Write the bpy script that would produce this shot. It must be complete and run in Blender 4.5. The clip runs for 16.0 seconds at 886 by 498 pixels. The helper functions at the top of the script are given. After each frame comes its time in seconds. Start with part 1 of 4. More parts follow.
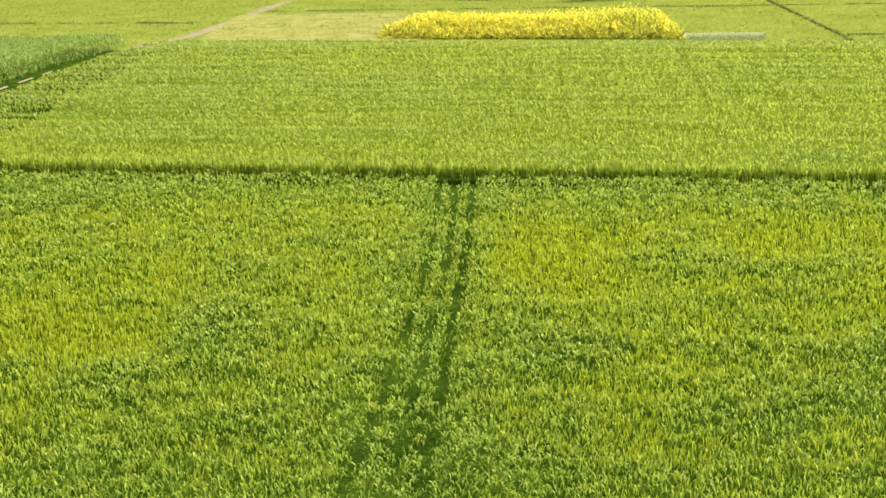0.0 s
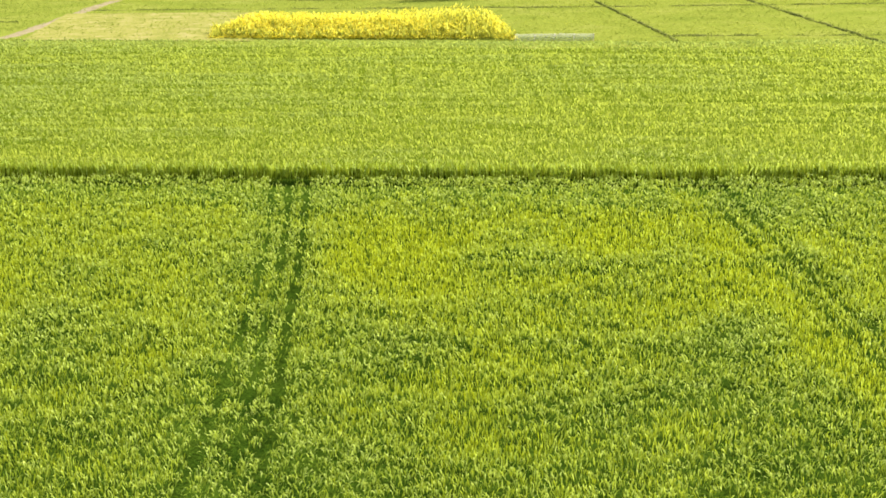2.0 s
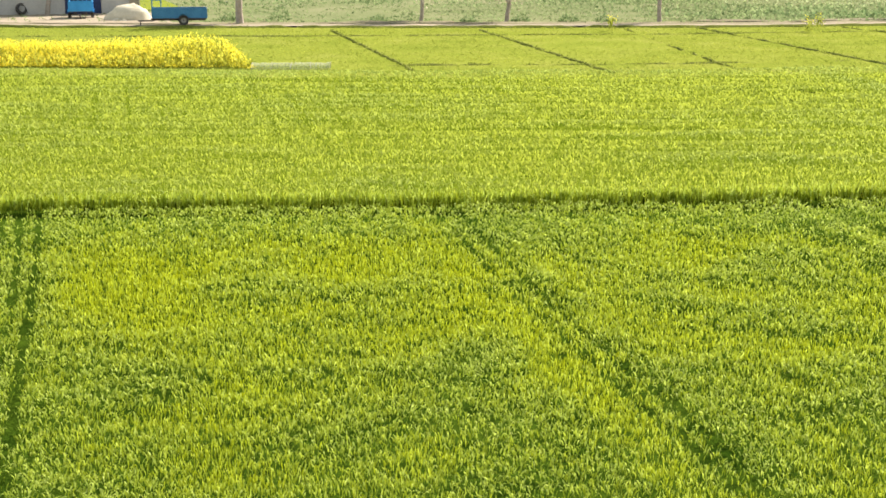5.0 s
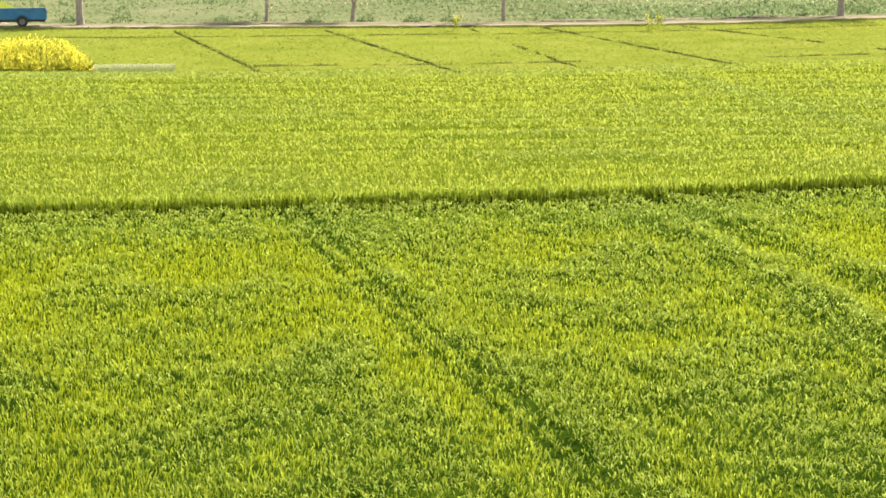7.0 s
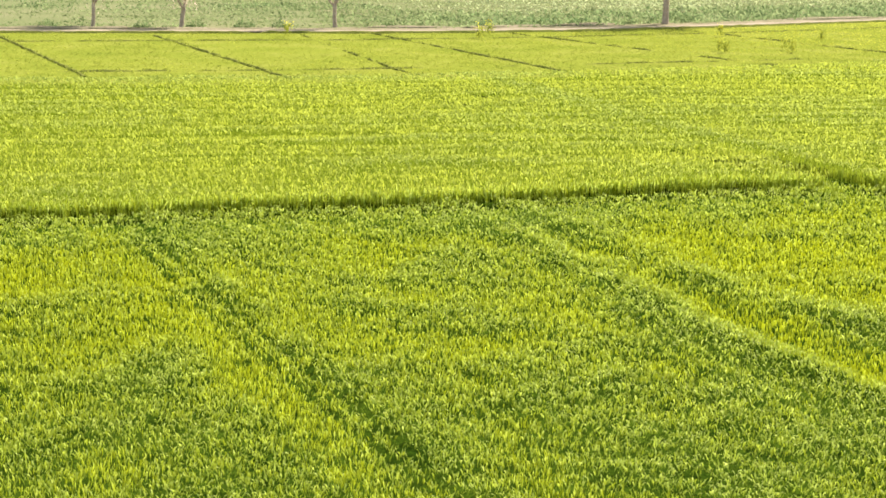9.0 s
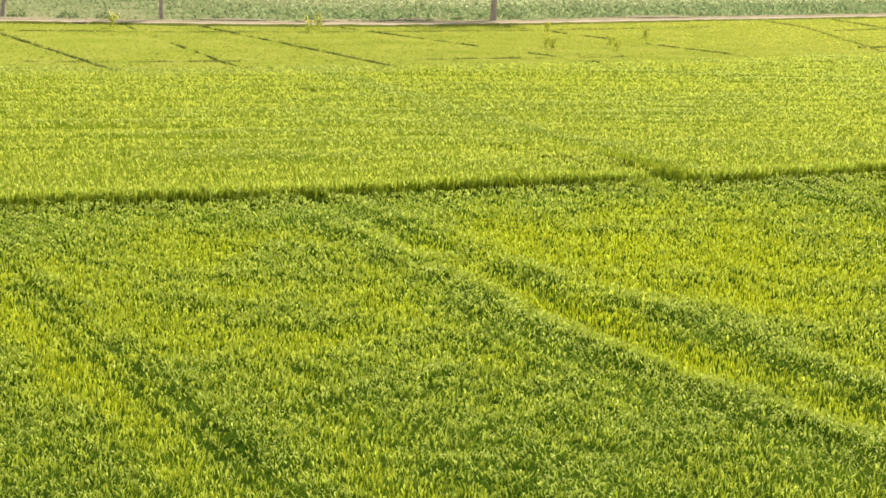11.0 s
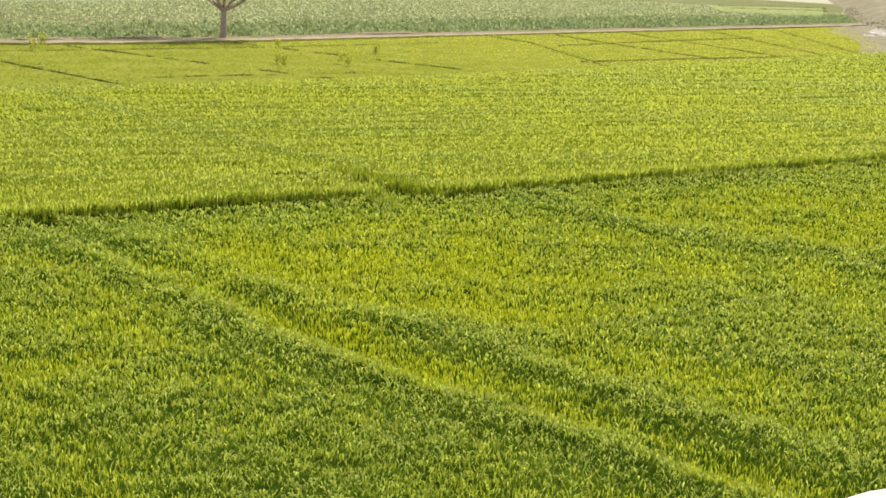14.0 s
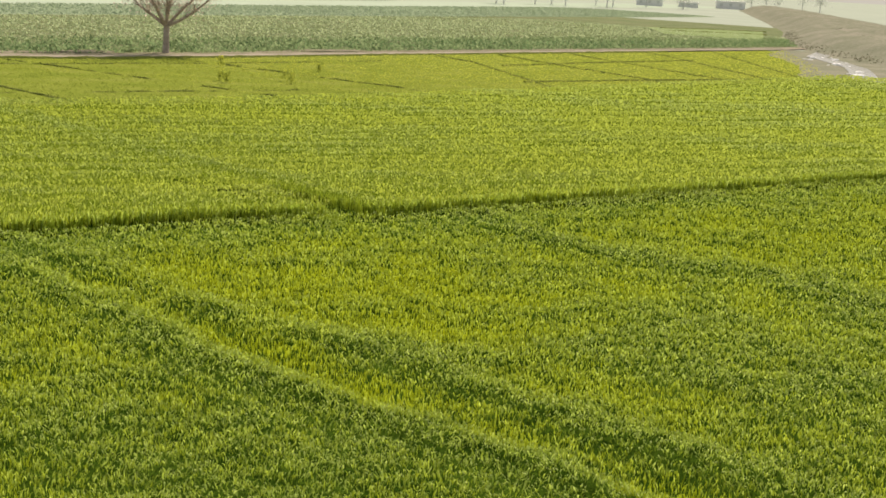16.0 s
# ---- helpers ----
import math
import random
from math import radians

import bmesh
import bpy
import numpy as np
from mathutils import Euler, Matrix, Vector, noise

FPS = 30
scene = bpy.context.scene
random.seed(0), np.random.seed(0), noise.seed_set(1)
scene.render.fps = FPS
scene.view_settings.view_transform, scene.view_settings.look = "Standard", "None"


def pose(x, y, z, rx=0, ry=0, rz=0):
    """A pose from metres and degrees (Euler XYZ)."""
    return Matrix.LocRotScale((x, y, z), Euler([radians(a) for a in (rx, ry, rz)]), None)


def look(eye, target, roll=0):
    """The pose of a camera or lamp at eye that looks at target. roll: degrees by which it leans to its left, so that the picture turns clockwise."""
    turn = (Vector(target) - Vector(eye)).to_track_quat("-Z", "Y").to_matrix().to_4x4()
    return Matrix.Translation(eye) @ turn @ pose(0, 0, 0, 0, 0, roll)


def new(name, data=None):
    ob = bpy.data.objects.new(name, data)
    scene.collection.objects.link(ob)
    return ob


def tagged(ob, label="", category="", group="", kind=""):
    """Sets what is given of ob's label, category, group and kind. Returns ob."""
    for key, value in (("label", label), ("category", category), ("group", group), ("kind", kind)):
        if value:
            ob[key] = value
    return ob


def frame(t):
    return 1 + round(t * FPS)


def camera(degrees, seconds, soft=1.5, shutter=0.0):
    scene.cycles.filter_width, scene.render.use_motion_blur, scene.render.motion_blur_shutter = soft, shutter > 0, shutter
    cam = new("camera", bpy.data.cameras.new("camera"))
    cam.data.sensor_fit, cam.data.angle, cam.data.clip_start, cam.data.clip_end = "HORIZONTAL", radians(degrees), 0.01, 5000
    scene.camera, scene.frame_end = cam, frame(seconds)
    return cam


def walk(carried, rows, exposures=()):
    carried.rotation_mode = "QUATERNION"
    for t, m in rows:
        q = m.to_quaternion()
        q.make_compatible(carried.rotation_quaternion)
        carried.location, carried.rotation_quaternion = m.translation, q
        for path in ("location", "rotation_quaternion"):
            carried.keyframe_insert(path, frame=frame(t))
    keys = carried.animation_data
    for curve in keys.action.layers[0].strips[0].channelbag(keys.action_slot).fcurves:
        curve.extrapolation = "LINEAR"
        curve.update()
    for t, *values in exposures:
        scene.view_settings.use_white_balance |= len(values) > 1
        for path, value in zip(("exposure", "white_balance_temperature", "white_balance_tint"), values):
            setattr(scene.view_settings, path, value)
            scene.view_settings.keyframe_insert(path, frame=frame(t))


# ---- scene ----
# A turn on a house roof above wheat fields. x right, y ahead of the first view, z up.
EYE = 8.0
cam = camera(31.43, 16.0, soft=1.7)
TURNS = [
    (0.0, 0.073, -12.577, -1.741), (0.5, -0.612, -12.671, -1.719), (1.0, -3.063, -12.683, -1.459), (1.5, -4.438, -12.748, -1.270),
    (2.0, -6.075, -12.712, -1.026), (2.5, -8.320, -12.719, -0.625), (3.0, -10.668, -12.474, -0.557), (3.2, -11.325, -12.544, -0.395),
    (5.3, -16.623, -11.675, 0.271), (5.5, -17.316, -11.803, 0.541), (6.0, -19.177, -11.316, 0.424), (6.5, -20.405, -11.014, 0.453),
    (7.0, -21.326, -11.746, 0.119), (7.5, -23.132, -11.665, 0.376), (8.0, -24.738, -11.650, 0.590), (8.5, -26.005, -11.835, 0.729),
    (9.0, -27.514, -11.474, 0.862), (9.2, -27.827, -11.501, 0.911), (11.3, -35.166, -11.355, 2.145), (11.5, -36.020, -11.220, 2.193),
    (12.0, -37.744, -10.937, 2.353), (12.5, -39.662, -11.045, 2.385), (13.0, -40.319, -10.939, 2.079), (13.5, -41.761, -10.884, 2.005),
    (14.0, -43.536, -10.562, 2.239), (14.5, -45.174, -10.263, 2.411), (15.0, -45.195, -9.634, 2.477), (15.5, -45.485, -9.425, 2.803),
    (16.0, -45.655, -9.792, 3.103),
]


def turned(yaw, pitch, roll):
    return pose(0, 0, EYE, 0, 0, yaw) @ pose(0, 0, 0, 90 + pitch) @ pose(0, 0, 0, 0, 0, roll)


EXPOSURES = [(0.0, 1.22, 6300, 12), (2.5, 1.37, 6400, 14), (6.0, 1.36, 6550, 15), (9.0, 1.43, 6640, 16), (12.0, 1.20, 6770, 19), (13.0, 1.17, 6770, 20), (14.0, 0.96, 6700, 20), (14.5, 0.77, 6680, 19), (15.0, 0.70, 6650, 19), (15.4, 0.48, 6620, 18), (16.0, 0.58, 6580, 18)]
walk(cam, [(t, turned(a, b, c)) for t, a, b, c in TURNS], EXPOSURES)

# ---- light ----
SUN_AZ, SUN_EL = radians(60), radians(38)
world = bpy.data.worlds.new("hazy_sky")
scene.world = world
world.use_nodes = True
wn = world.node_tree.nodes
sky = wn.new("ShaderNodeTexSky")
sky.sky_type = "NISHITA"
sky.sun_disc = False
sky.sun_elevation, sky.sun_rotation = SUN_EL, SUN_AZ
sky.dust_density = 1.5
haze = wn.new("ShaderNodeMix")
haze.data_type = "RGBA"
haze.inputs["Factor"].default_value = 0.75
haze.inputs["B"].default_value = (6.1, 6.7, 6.3, 1)
wn["Background"].inputs["Strength"].default_value = 0.055
world.node_tree.links.new(sky.outputs["Color"], haze.inputs["A"])
world.node_tree.links.new(haze.outputs["Result"], wn["Background"].inputs["Color"])
sun_data = bpy.data.lights.new("sun", "SUN")
sun_data.energy, sun_data.angle, sun_data.color = 5.0, radians(1.2), (1.0, 0.91, 0.76)
sun = new("sun", sun_data)
sun.matrix_world = look((200 * math.sin(SUN_AZ), 200 * math.cos(SUN_AZ), 200 * math.tan(SUN_EL)), (0, 0, 0))


# ---- materials ----
def material(name):
    m = bpy.data.materials.new(name)
    m.use_nodes = True
    return m, m.node_tree.nodes, m.node_tree.links, m.node_tree.nodes["Principled BSDF"]


def ramp(nodes, stops):
    r = nodes.new("ShaderNodeValToRGB")
    e = r.color_ramp.elements
    while len(e) < len(stops):
        e.new(0.5)
    for k, (p, c) in zip(e, stops):
        k.position, k.color = p, (*c, 1)
    return r


def surface(name, dark, light, scale=1.0, fine=12.0, rough=0.9, bump=0.3, dist=0.05, metal=0.0, third=None):
    """Two scales of noise between two or three base colours, with a fine relief."""
    m, n, l, b = material(name)
    tc = n.new("ShaderNodeTexCoord")
    a, c = n.new("ShaderNodeTexNoise"), n.new("ShaderNodeTexNoise")
    a.inputs["Scale"].default_value, c.inputs["Scale"].default_value = scale, fine
    a.inputs["Detail"].default_value = c.inputs["Detail"].default_value = 6
    mix = n.new("ShaderNodeMath")
    mix.operation = "MULTIPLY_ADD"
    mix.inputs[1].default_value = 0.45
    sub = n.new("ShaderNodeMath")
    sub.operation = "MULTIPLY"
    sub.inputs[1].default_value = 0.55
    for t in (a, c):
        l.new(tc.outputs["Object"], t.inputs["Vector"])
    l.new(a.outputs["Fac"], sub.inputs[0])
    l.new(c.outputs["Fac"], mix.inputs[0])
    l.new(sub.outputs[0], mix.inputs[2])
    r = ramp(n, [(0.36, dark), (0.62, light)] if third is None else [(0.34, dark), (0.5, light), (0.66, third)])
    l.new(mix.outputs[0], r.inputs["Fac"])
    l.new(r.outputs["Color"], b.inputs["Base Color"])
    b.inputs["Roughness"].default_value, b.inputs["Metallic"].default_value = rough, metal
    b.inputs["Specular IOR Level"].default_value = 0.25 if rough < 0.85 else 0.0
    if bump:
        k = n.new("ShaderNodeBump")
        k.inputs["Strength"].default_value, k.inputs["Distance"].default_value = bump, dist
        l.new(c.outputs["Fac"], k.inputs["Height"])
        l.new(k.outputs["Normal"], b.inputs["Normal"])
    return m


def leaf(name, thin, lush, pale, rough=0.7, through_part=0.4, gloss=0.0, spread=0.7):
    """A leaf: its colour goes from a thin yellow stand to a lush one by the crop's vigour, each blade with a tone of
    its own. That tone also carries painted shade at the foot and highlight at the tip.
    """
    m, n, l, b = material(name)
    v, t = n.new("ShaderNodeAttribute"), n.new("ShaderNodeAttribute")
    v.attribute_name, t.attribute_name = "vigour", "tone"
    stand = ramp(n, [(0.0, thin), (1.0, lush)])
    l.new(v.outputs["Fac"], stand.inputs["Fac"])
    # Pale share grows with tone: leaf highlights are put into the colour.
    old = n.new("ShaderNodeMix")
    old.data_type = "RGBA"
    old.inputs["B"].default_value = (*pale, 1)
    l.new(stand.outputs["Color"], old.inputs["A"])
    power = n.new("ShaderNodeMath")
    power.operation = "POWER"
    power.inputs[1].default_value = 2.3
    l.new(t.outputs["Fac"], power.inputs[0])
    most = n.new("ShaderNodeMath")
    most.operation = "MULTIPLY_ADD"
    most.inputs[1].default_value, most.inputs[2].default_value = 0.75, 0.25
    l.new(v.outputs["Fac"], most.inputs[0])
    share = n.new("ShaderNodeMath")
    share.operation = "MULTIPLY"
    l.new(power.outputs[0], share.inputs[0])
    l.new(most.outputs[0], share.inputs[1])
    l.new(share.outputs[0], old.inputs["Factor"])
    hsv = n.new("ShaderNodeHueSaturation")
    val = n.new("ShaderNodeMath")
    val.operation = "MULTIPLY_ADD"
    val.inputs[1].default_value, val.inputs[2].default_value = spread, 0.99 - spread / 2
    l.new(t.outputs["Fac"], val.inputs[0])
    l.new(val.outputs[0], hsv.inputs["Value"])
    l.new(old.outputs["Result"], hsv.inputs["Color"])
    l.new(hsv.outputs["Color"], b.inputs["Base Color"])
    b.inputs["Roughness"].default_value = rough
    b.inputs["Specular IOR Level"].default_value = gloss
    tr = n.new("ShaderNodeBsdfTranslucent")
    l.new(hsv.outputs["Color"], tr.inputs["Color"])
    both = n.new("ShaderNodeMixShader")
    both.inputs[0].default_value = through_part
    l.new(b.outputs[0], both.inputs[1])
    l.new(tr.outputs[0], both.inputs[2])
    l.new(both.outputs[0], n["Material Output"].inputs["Surface"])
    return m


WHEAT = leaf("wheat_leaf", (0.372, 0.433, 0.008), (0.283, 0.38, 0.034), (0.49, 0.575, 0.15), 0.6, 0.43, 0.06, 0.62)
# Leaf of the farther stand, paled and blued to carry distance haze.
HAZED_WHEAT = leaf("hazed_wheat_leaf", (0.37, 0.43, 0.047), (0.305, 0.385, 0.072), (0.47, 0.54, 0.18), 0.65, 0.5, 0.03, 0.42)
BARLEY = leaf("barley_leaf", (0.28, 0.375, 0.055), (0.235, 0.35, 0.08), (0.44, 0.50, 0.17), 0.6, 0.36)
CLOVER = leaf("clover_leaf", (0.415, 0.44, 0.065), (0.185, 0.245, 0.036), (0.36, 0.385, 0.085), 0.7, 0.5)
BUND_GRASS = leaf("bund_grass", (0.19, 0.23, 0.03), (0.12, 0.17, 0.025), (0.28, 0.30, 0.08))
WEED = leaf("weed_leaf", (0.255, 0.305, 0.138), (0.145, 0.235, 0.098), (0.28, 0.325, 0.165), 0.7, 0.5, 0.0, 0.45)
DRY_GRASS = leaf("dry_grass_leaf", (0.37, 0.43, 0.235), (0.285, 0.365, 0.175), (0.43, 0.47, 0.29), 0.8, 0.55, 0.0, 0.35)
PETAL = leaf("mustard_flower", (0.80, 0.70, 0.055), (0.82, 0.74, 0.07), (0.82, 0.79, 0.2), 0.8, 0.58, 0.0, 0.45)
MUSTARD_LEAF = leaf("mustard_leaf", (0.45, 0.44, 0.05), (0.33, 0.38, 0.05), (0.5, 0.5, 0.1), 0.8, 0.5)
TREE_LEAF = leaf("dry_tree_leaf", (0.60, 0.49, 0.41), (0.52, 0.46, 0.38), (0.68, 0.59, 0.52), 0.8, 0.62)
# Soil kept near-black green: the shade between plants is in this colour.
SHADE_SOIL = surface("shade_green_soil", (0.015, 0.036, 0.003), (0.048, 0.084, 0.007), 0.8, 14, 1.0, 0.8, 0.1)
# Green of lower leaves with their shade mixed into the colour.
GAP_SHEET_GREEN = surface("shaded_lower_leaves", (0.073, 0.112, 0.007), (0.135, 0.178, 0.014), 0.5, 9, 1.0, 0.8, 0.12)
CLOVER_FLOOR = surface("clover_floor", (0.13, 0.17, 0.024), (0.175, 0.21, 0.032), 0.25, 5, 1.0, 0.5, 0.08, third=(0.22, 0.24, 0.055))
STUBBLE = surface("thin_stand_floor", (0.155, 0.175, 0.04), (0.235, 0.235, 0.06), 0.7, 5, 0.95, 0.5, 0.08, third=(0.31, 0.28, 0.13))
WEED_FLOOR = surface("weedy_floor", (0.105, 0.138, 0.06), (0.155, 0.178, 0.088), 0.12, 3, 1.0, 0.4, 0.1, third=(0.21, 0.21, 0.125))
VERGE = surface("dry_verge", (0.14, 0.135, 0.085), (0.21, 0.195, 0.13), 0.35, 4, 1.0, 0.4, 0.08, third=(0.29, 0.25, 0.19))
DUST = surface("dusty_track", (0.25, 0.218, 0.165), (0.345, 0.30, 0.235), 0.4, 5, 0.95, 0.3)
BARK = surface("bark", (0.25, 0.215, 0.18), (0.44, 0.385, 0.33), 3, 14, 0.95, 0.8, 0.03)
BLUE = surface("blue_paint", (0.045, 0.18, 0.38), (0.075, 0.26, 0.48), 1.2, 9, 0.5, 0.1, 0.01)
BLUE_LIGHT = surface("light_blue_paint", (0.03, 0.24, 0.55), (0.05, 0.33, 0.68), 1.2, 9, 0.5, 0.1, 0.01)
RUBBER = surface("dusty_rubber", (0.05, 0.05, 0.05), (0.10, 0.09, 0.08), 4, 20, 0.9, 0.2, 0.01)
RIM = surface("rim_paint", (0.25, 0.24, 0.22), (0.36, 0.34, 0.3), 4, 20, 0.6, 0.1, 0.01)
STEEL = surface("rusty_steel", (0.06, 0.05, 0.05), (0.13, 0.10, 0.09), 4, 20, 0.7, 0.2, 0.01)
SHEET = surface("sack_cloth", (0.50, 0.455, 0.35), (0.64, 0.595, 0.48), 1.5, 12, 0.9, 0.6, 0.06)
PLASTER = surface("grey_plaster", (0.40, 0.39, 0.37), (0.52, 0.51, 0.48), 0.6, 6, 0.9, 0.2, 0.02)
SHUTTER = surface("dark_blue_door", (0.015, 0.03, 0.09), (0.03, 0.05, 0.13), 0.8, 8, 0.5, 0.1, 0.01)
WHITEWASH = surface("whitewash", (0.72, 0.71, 0.68), (0.82, 0.81, 0.79), 1.5, 14, 0.85, 0.2, 0.01)
BANK_EARTH = surface("bank_earth", (0.155, 0.165, 0.11), (0.205, 0.205, 0.145), 0.15, 2, 1.0, 0.6, 0.15, third=(0.28, 0.255, 0.20))
# Far colours are paled: the haze of distance is put into them.
HAZED_GREEN = surface("hazed_far_crop", (0.30, 0.335, 0.265), (0.36, 0.39, 0.315), 0.03, 0.6, 0.95, 0.0)
HAZED_PALE = surface("hazed_pale_crop", (0.33, 0.39, 0.285), (0.385, 0.44, 0.335), 0.03, 0.6, 0.95, 0.0)
HAZED_BARK = surface("hazed_woods", (0.6, 0.59, 0.56), (0.7, 0.69, 0.65), 0.3, 2, 1.0, 0.0)
HAZED_WALL = surface("hazed_far_wall", (0.78, 0.76, 0.72), (0.85, 0.83, 0.8), 0.1, 1, 0.95, 0.0)


# ---- mesh helpers ----
def link(name, me, mat, parent=None, label=""):
    if not me.materials:
        me.materials.append(mat)
    ob = new(name, me)
    ob.parent = parent
    if label:
        ob["label"] = label
    return ob


def part(name, bm, mat, parent=None, label="", smooth=False):
    me = bpy.data.meshes.new(name)
    bm.to_mesh(me)
    bm.free()
    if smooth:
        for f in me.polygons:
            f.use_smooth = True
    return link(name, me, mat, parent, label)


def mesh_from(name, verts, faces, mat, parent=None, label="", smooth=False):
    me = bpy.data.meshes.new(name)
    me.from_pydata([tuple(v) for v in verts], [], faces)
    if smooth:
        me.shade_smooth()
    return link(name, me, mat, parent, label)


def thing(name, x, y, z=0, rz=0, label="", category="", group=""):
    e = new(name)
    e.matrix_world = pose(x, y, z, 0, 0, rz)
    return tagged(e, label, category, group)


def box(bm, x0, y0, z0, x1, y1, z1, bevel=0.0):
    r = bmesh.ops.create_cube(bm, size=1)
    vs = r["verts"]
    bmesh.ops.scale(bm, vec=(x1 - x0, y1 - y0, z1 - z0), verts=vs)
    bmesh.ops.translate(bm, vec=((x0 + x1) / 2, (y0 + y1) / 2, (z0 + z1) / 2), verts=vs)
    if bevel:
        bmesh.ops.bevel(bm, geom=list({e for v in vs for e in v.link_edges}), offset=bevel, segments=2, affect="EDGES")
    return bm


def boxed(name, x0, y0, z0, x1, y1, z1, mat, parent=None, label="", bevel=0.0):
    return part(name, box(bmesh.new(), x0, y0, z0, x1, y1, z1, bevel), mat, parent, label)


def wheel_mesh(bm, radius, width, inner, segs=28):
    """A ring with a rounded tread, its axle along y."""
    prof = [(inner, -width / 2), (radius * 0.93, -width / 2), (radius, -width * 0.3), (radius, width * 0.3), (radius * 0.93, width / 2), (inner, width / 2)]
    rings = [[bm.verts.new((r * math.cos(a), w, r * math.sin(a))) for r, w in prof] for a in (2 * math.pi * k / segs for k in range(segs))]
    for k in range(segs):
        p, q = rings[k], rings[(k + 1) % segs]
        for j in range(len(prof)):
            i = (j + 1) % len(prof)
            bm.faces.new((p[j], p[i], q[i], q[j]))
    bmesh.ops.recalc_face_normals(bm, faces=bm.faces)
    return bm


rng = np.random.default_rng(7)


class Noise:
    """Smooth value noise on the plan, between 0 and 1."""

    def __init__(self, seed, size):
        self.grid, self.size = np.random.default_rng(seed).random((256, 256)), size

    def one(self, x, y, s):
        x, y = np.asarray(x) / s + 1000.37, np.asarray(y) / s + 1000.11
        i, j = np.floor(x).astype(int), np.floor(y).astype(int)
        u, v = x - i, y - j
        u, v = u * u * (3 - 2 * u), v * v * (3 - 2 * v)
        g = self.grid
        i0, i1, j0, j1 = i % 256, (i + 1) % 256, j % 256, (j + 1) % 256
        return (g[i0, j0] * (1 - u) + g[i1, j0] * u) * (1 - v) + (g[i0, j1] * (1 - u) + g[i1, j1] * u) * v

    def __call__(self, x, y):
        return 0.5 * self.one(x, y, self.size) + 0.3 * self.one(y + 91, x - 37, self.size * 0.47) + 0.2 * self.one(x - 13, y + 57, self.size * 0.21)


def line_x(pts, y):
    """x of a line over the plan that is given by (x, y) points, at y."""
    p = sorted(pts, key=lambda q: q[1])
    return np.interp(y, [q[1] for q in p], [q[0] for q in p])


def line_y(pts, x):
    return np.interp(x, [q[0] for q in pts], [q[1] for q in pts])


def scatter(x0, x1, y0, y1, per_m2, keep, first=None):
    """Random places on the plan where keep(x, y) gives the chance of growing."""
    n = int((x1 - x0) * (y1 - y0) * per_m2)
    x, y = rng.uniform(x0, x1, n), rng.uniform(y0, y1, n)
    chance = rng.random(n)
    if first:
        ok = chance < first(x, y)
        x, y = x[ok], y[ok]
        n = len(x)
    ok = rng.random(n) < keep(x, y)
    return x[ok], y[ok]


def blades(name, x, y, z, length, width, lean, droop, tone, vigour, mat, parent=None):
    """One mesh of many leaf blades: each a narrow kite that is bent at its widest place. lean, droop: 0 upright, 1 level."""
    n = len(x)
    a, s = rng.uniform(0, 2 * math.pi, n), rng.uniform(0, 2 * math.pi, n)
    out = np.stack([np.cos(a), np.sin(a)], 1)
    side = np.stack([np.cos(s), np.sin(s)], 1)
    co = np.empty((n, 4, 3), np.float32)
    co[:, 0, :2], co[:, 0, 2] = np.stack([x, y], 1), z
    h = length * 0.55
    mid = co[:, 0].copy()
    mid[:, :2] += out * (h * np.sin(lean))[:, None]
    mid[:, 2] += h * np.cos(lean)
    wide = side * (width / 2)[:, None]
    co[:, 1], co[:, 2] = mid, mid
    co[:, 1, :2] -= wide
    co[:, 2, :2] += wide
    k = length * 0.45
    co[:, 3] = mid
    co[:, 3, :2] += out * (k * np.sin(droop))[:, None]
    co[:, 3, 2] += k * np.cos(droop)
    me = bpy.data.meshes.new(name)
    me.vertices.add(4 * n)
    me.vertices.foreach_set("co", co.ravel())
    me.loops.add(6 * n)
    base = np.arange(n, dtype=np.int32)[:, None] * 4
    me.loops.foreach_set("vertex_index", (base + np.array([0, 2, 1, 1, 2, 3], np.int32)).ravel())
    me.polygons.add(2 * n)
    me.polygons.foreach_set("loop_start", np.arange(2 * n, dtype=np.int32) * 3)
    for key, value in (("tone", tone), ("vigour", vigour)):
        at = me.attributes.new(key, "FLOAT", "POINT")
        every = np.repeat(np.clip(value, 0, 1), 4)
        # Each blade's foot is darkened as if shaded, its tip lightened.
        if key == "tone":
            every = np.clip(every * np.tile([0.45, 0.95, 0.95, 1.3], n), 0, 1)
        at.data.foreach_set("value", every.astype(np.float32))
    me.update(calc_edges=True)
    return link(name, me, mat, parent)


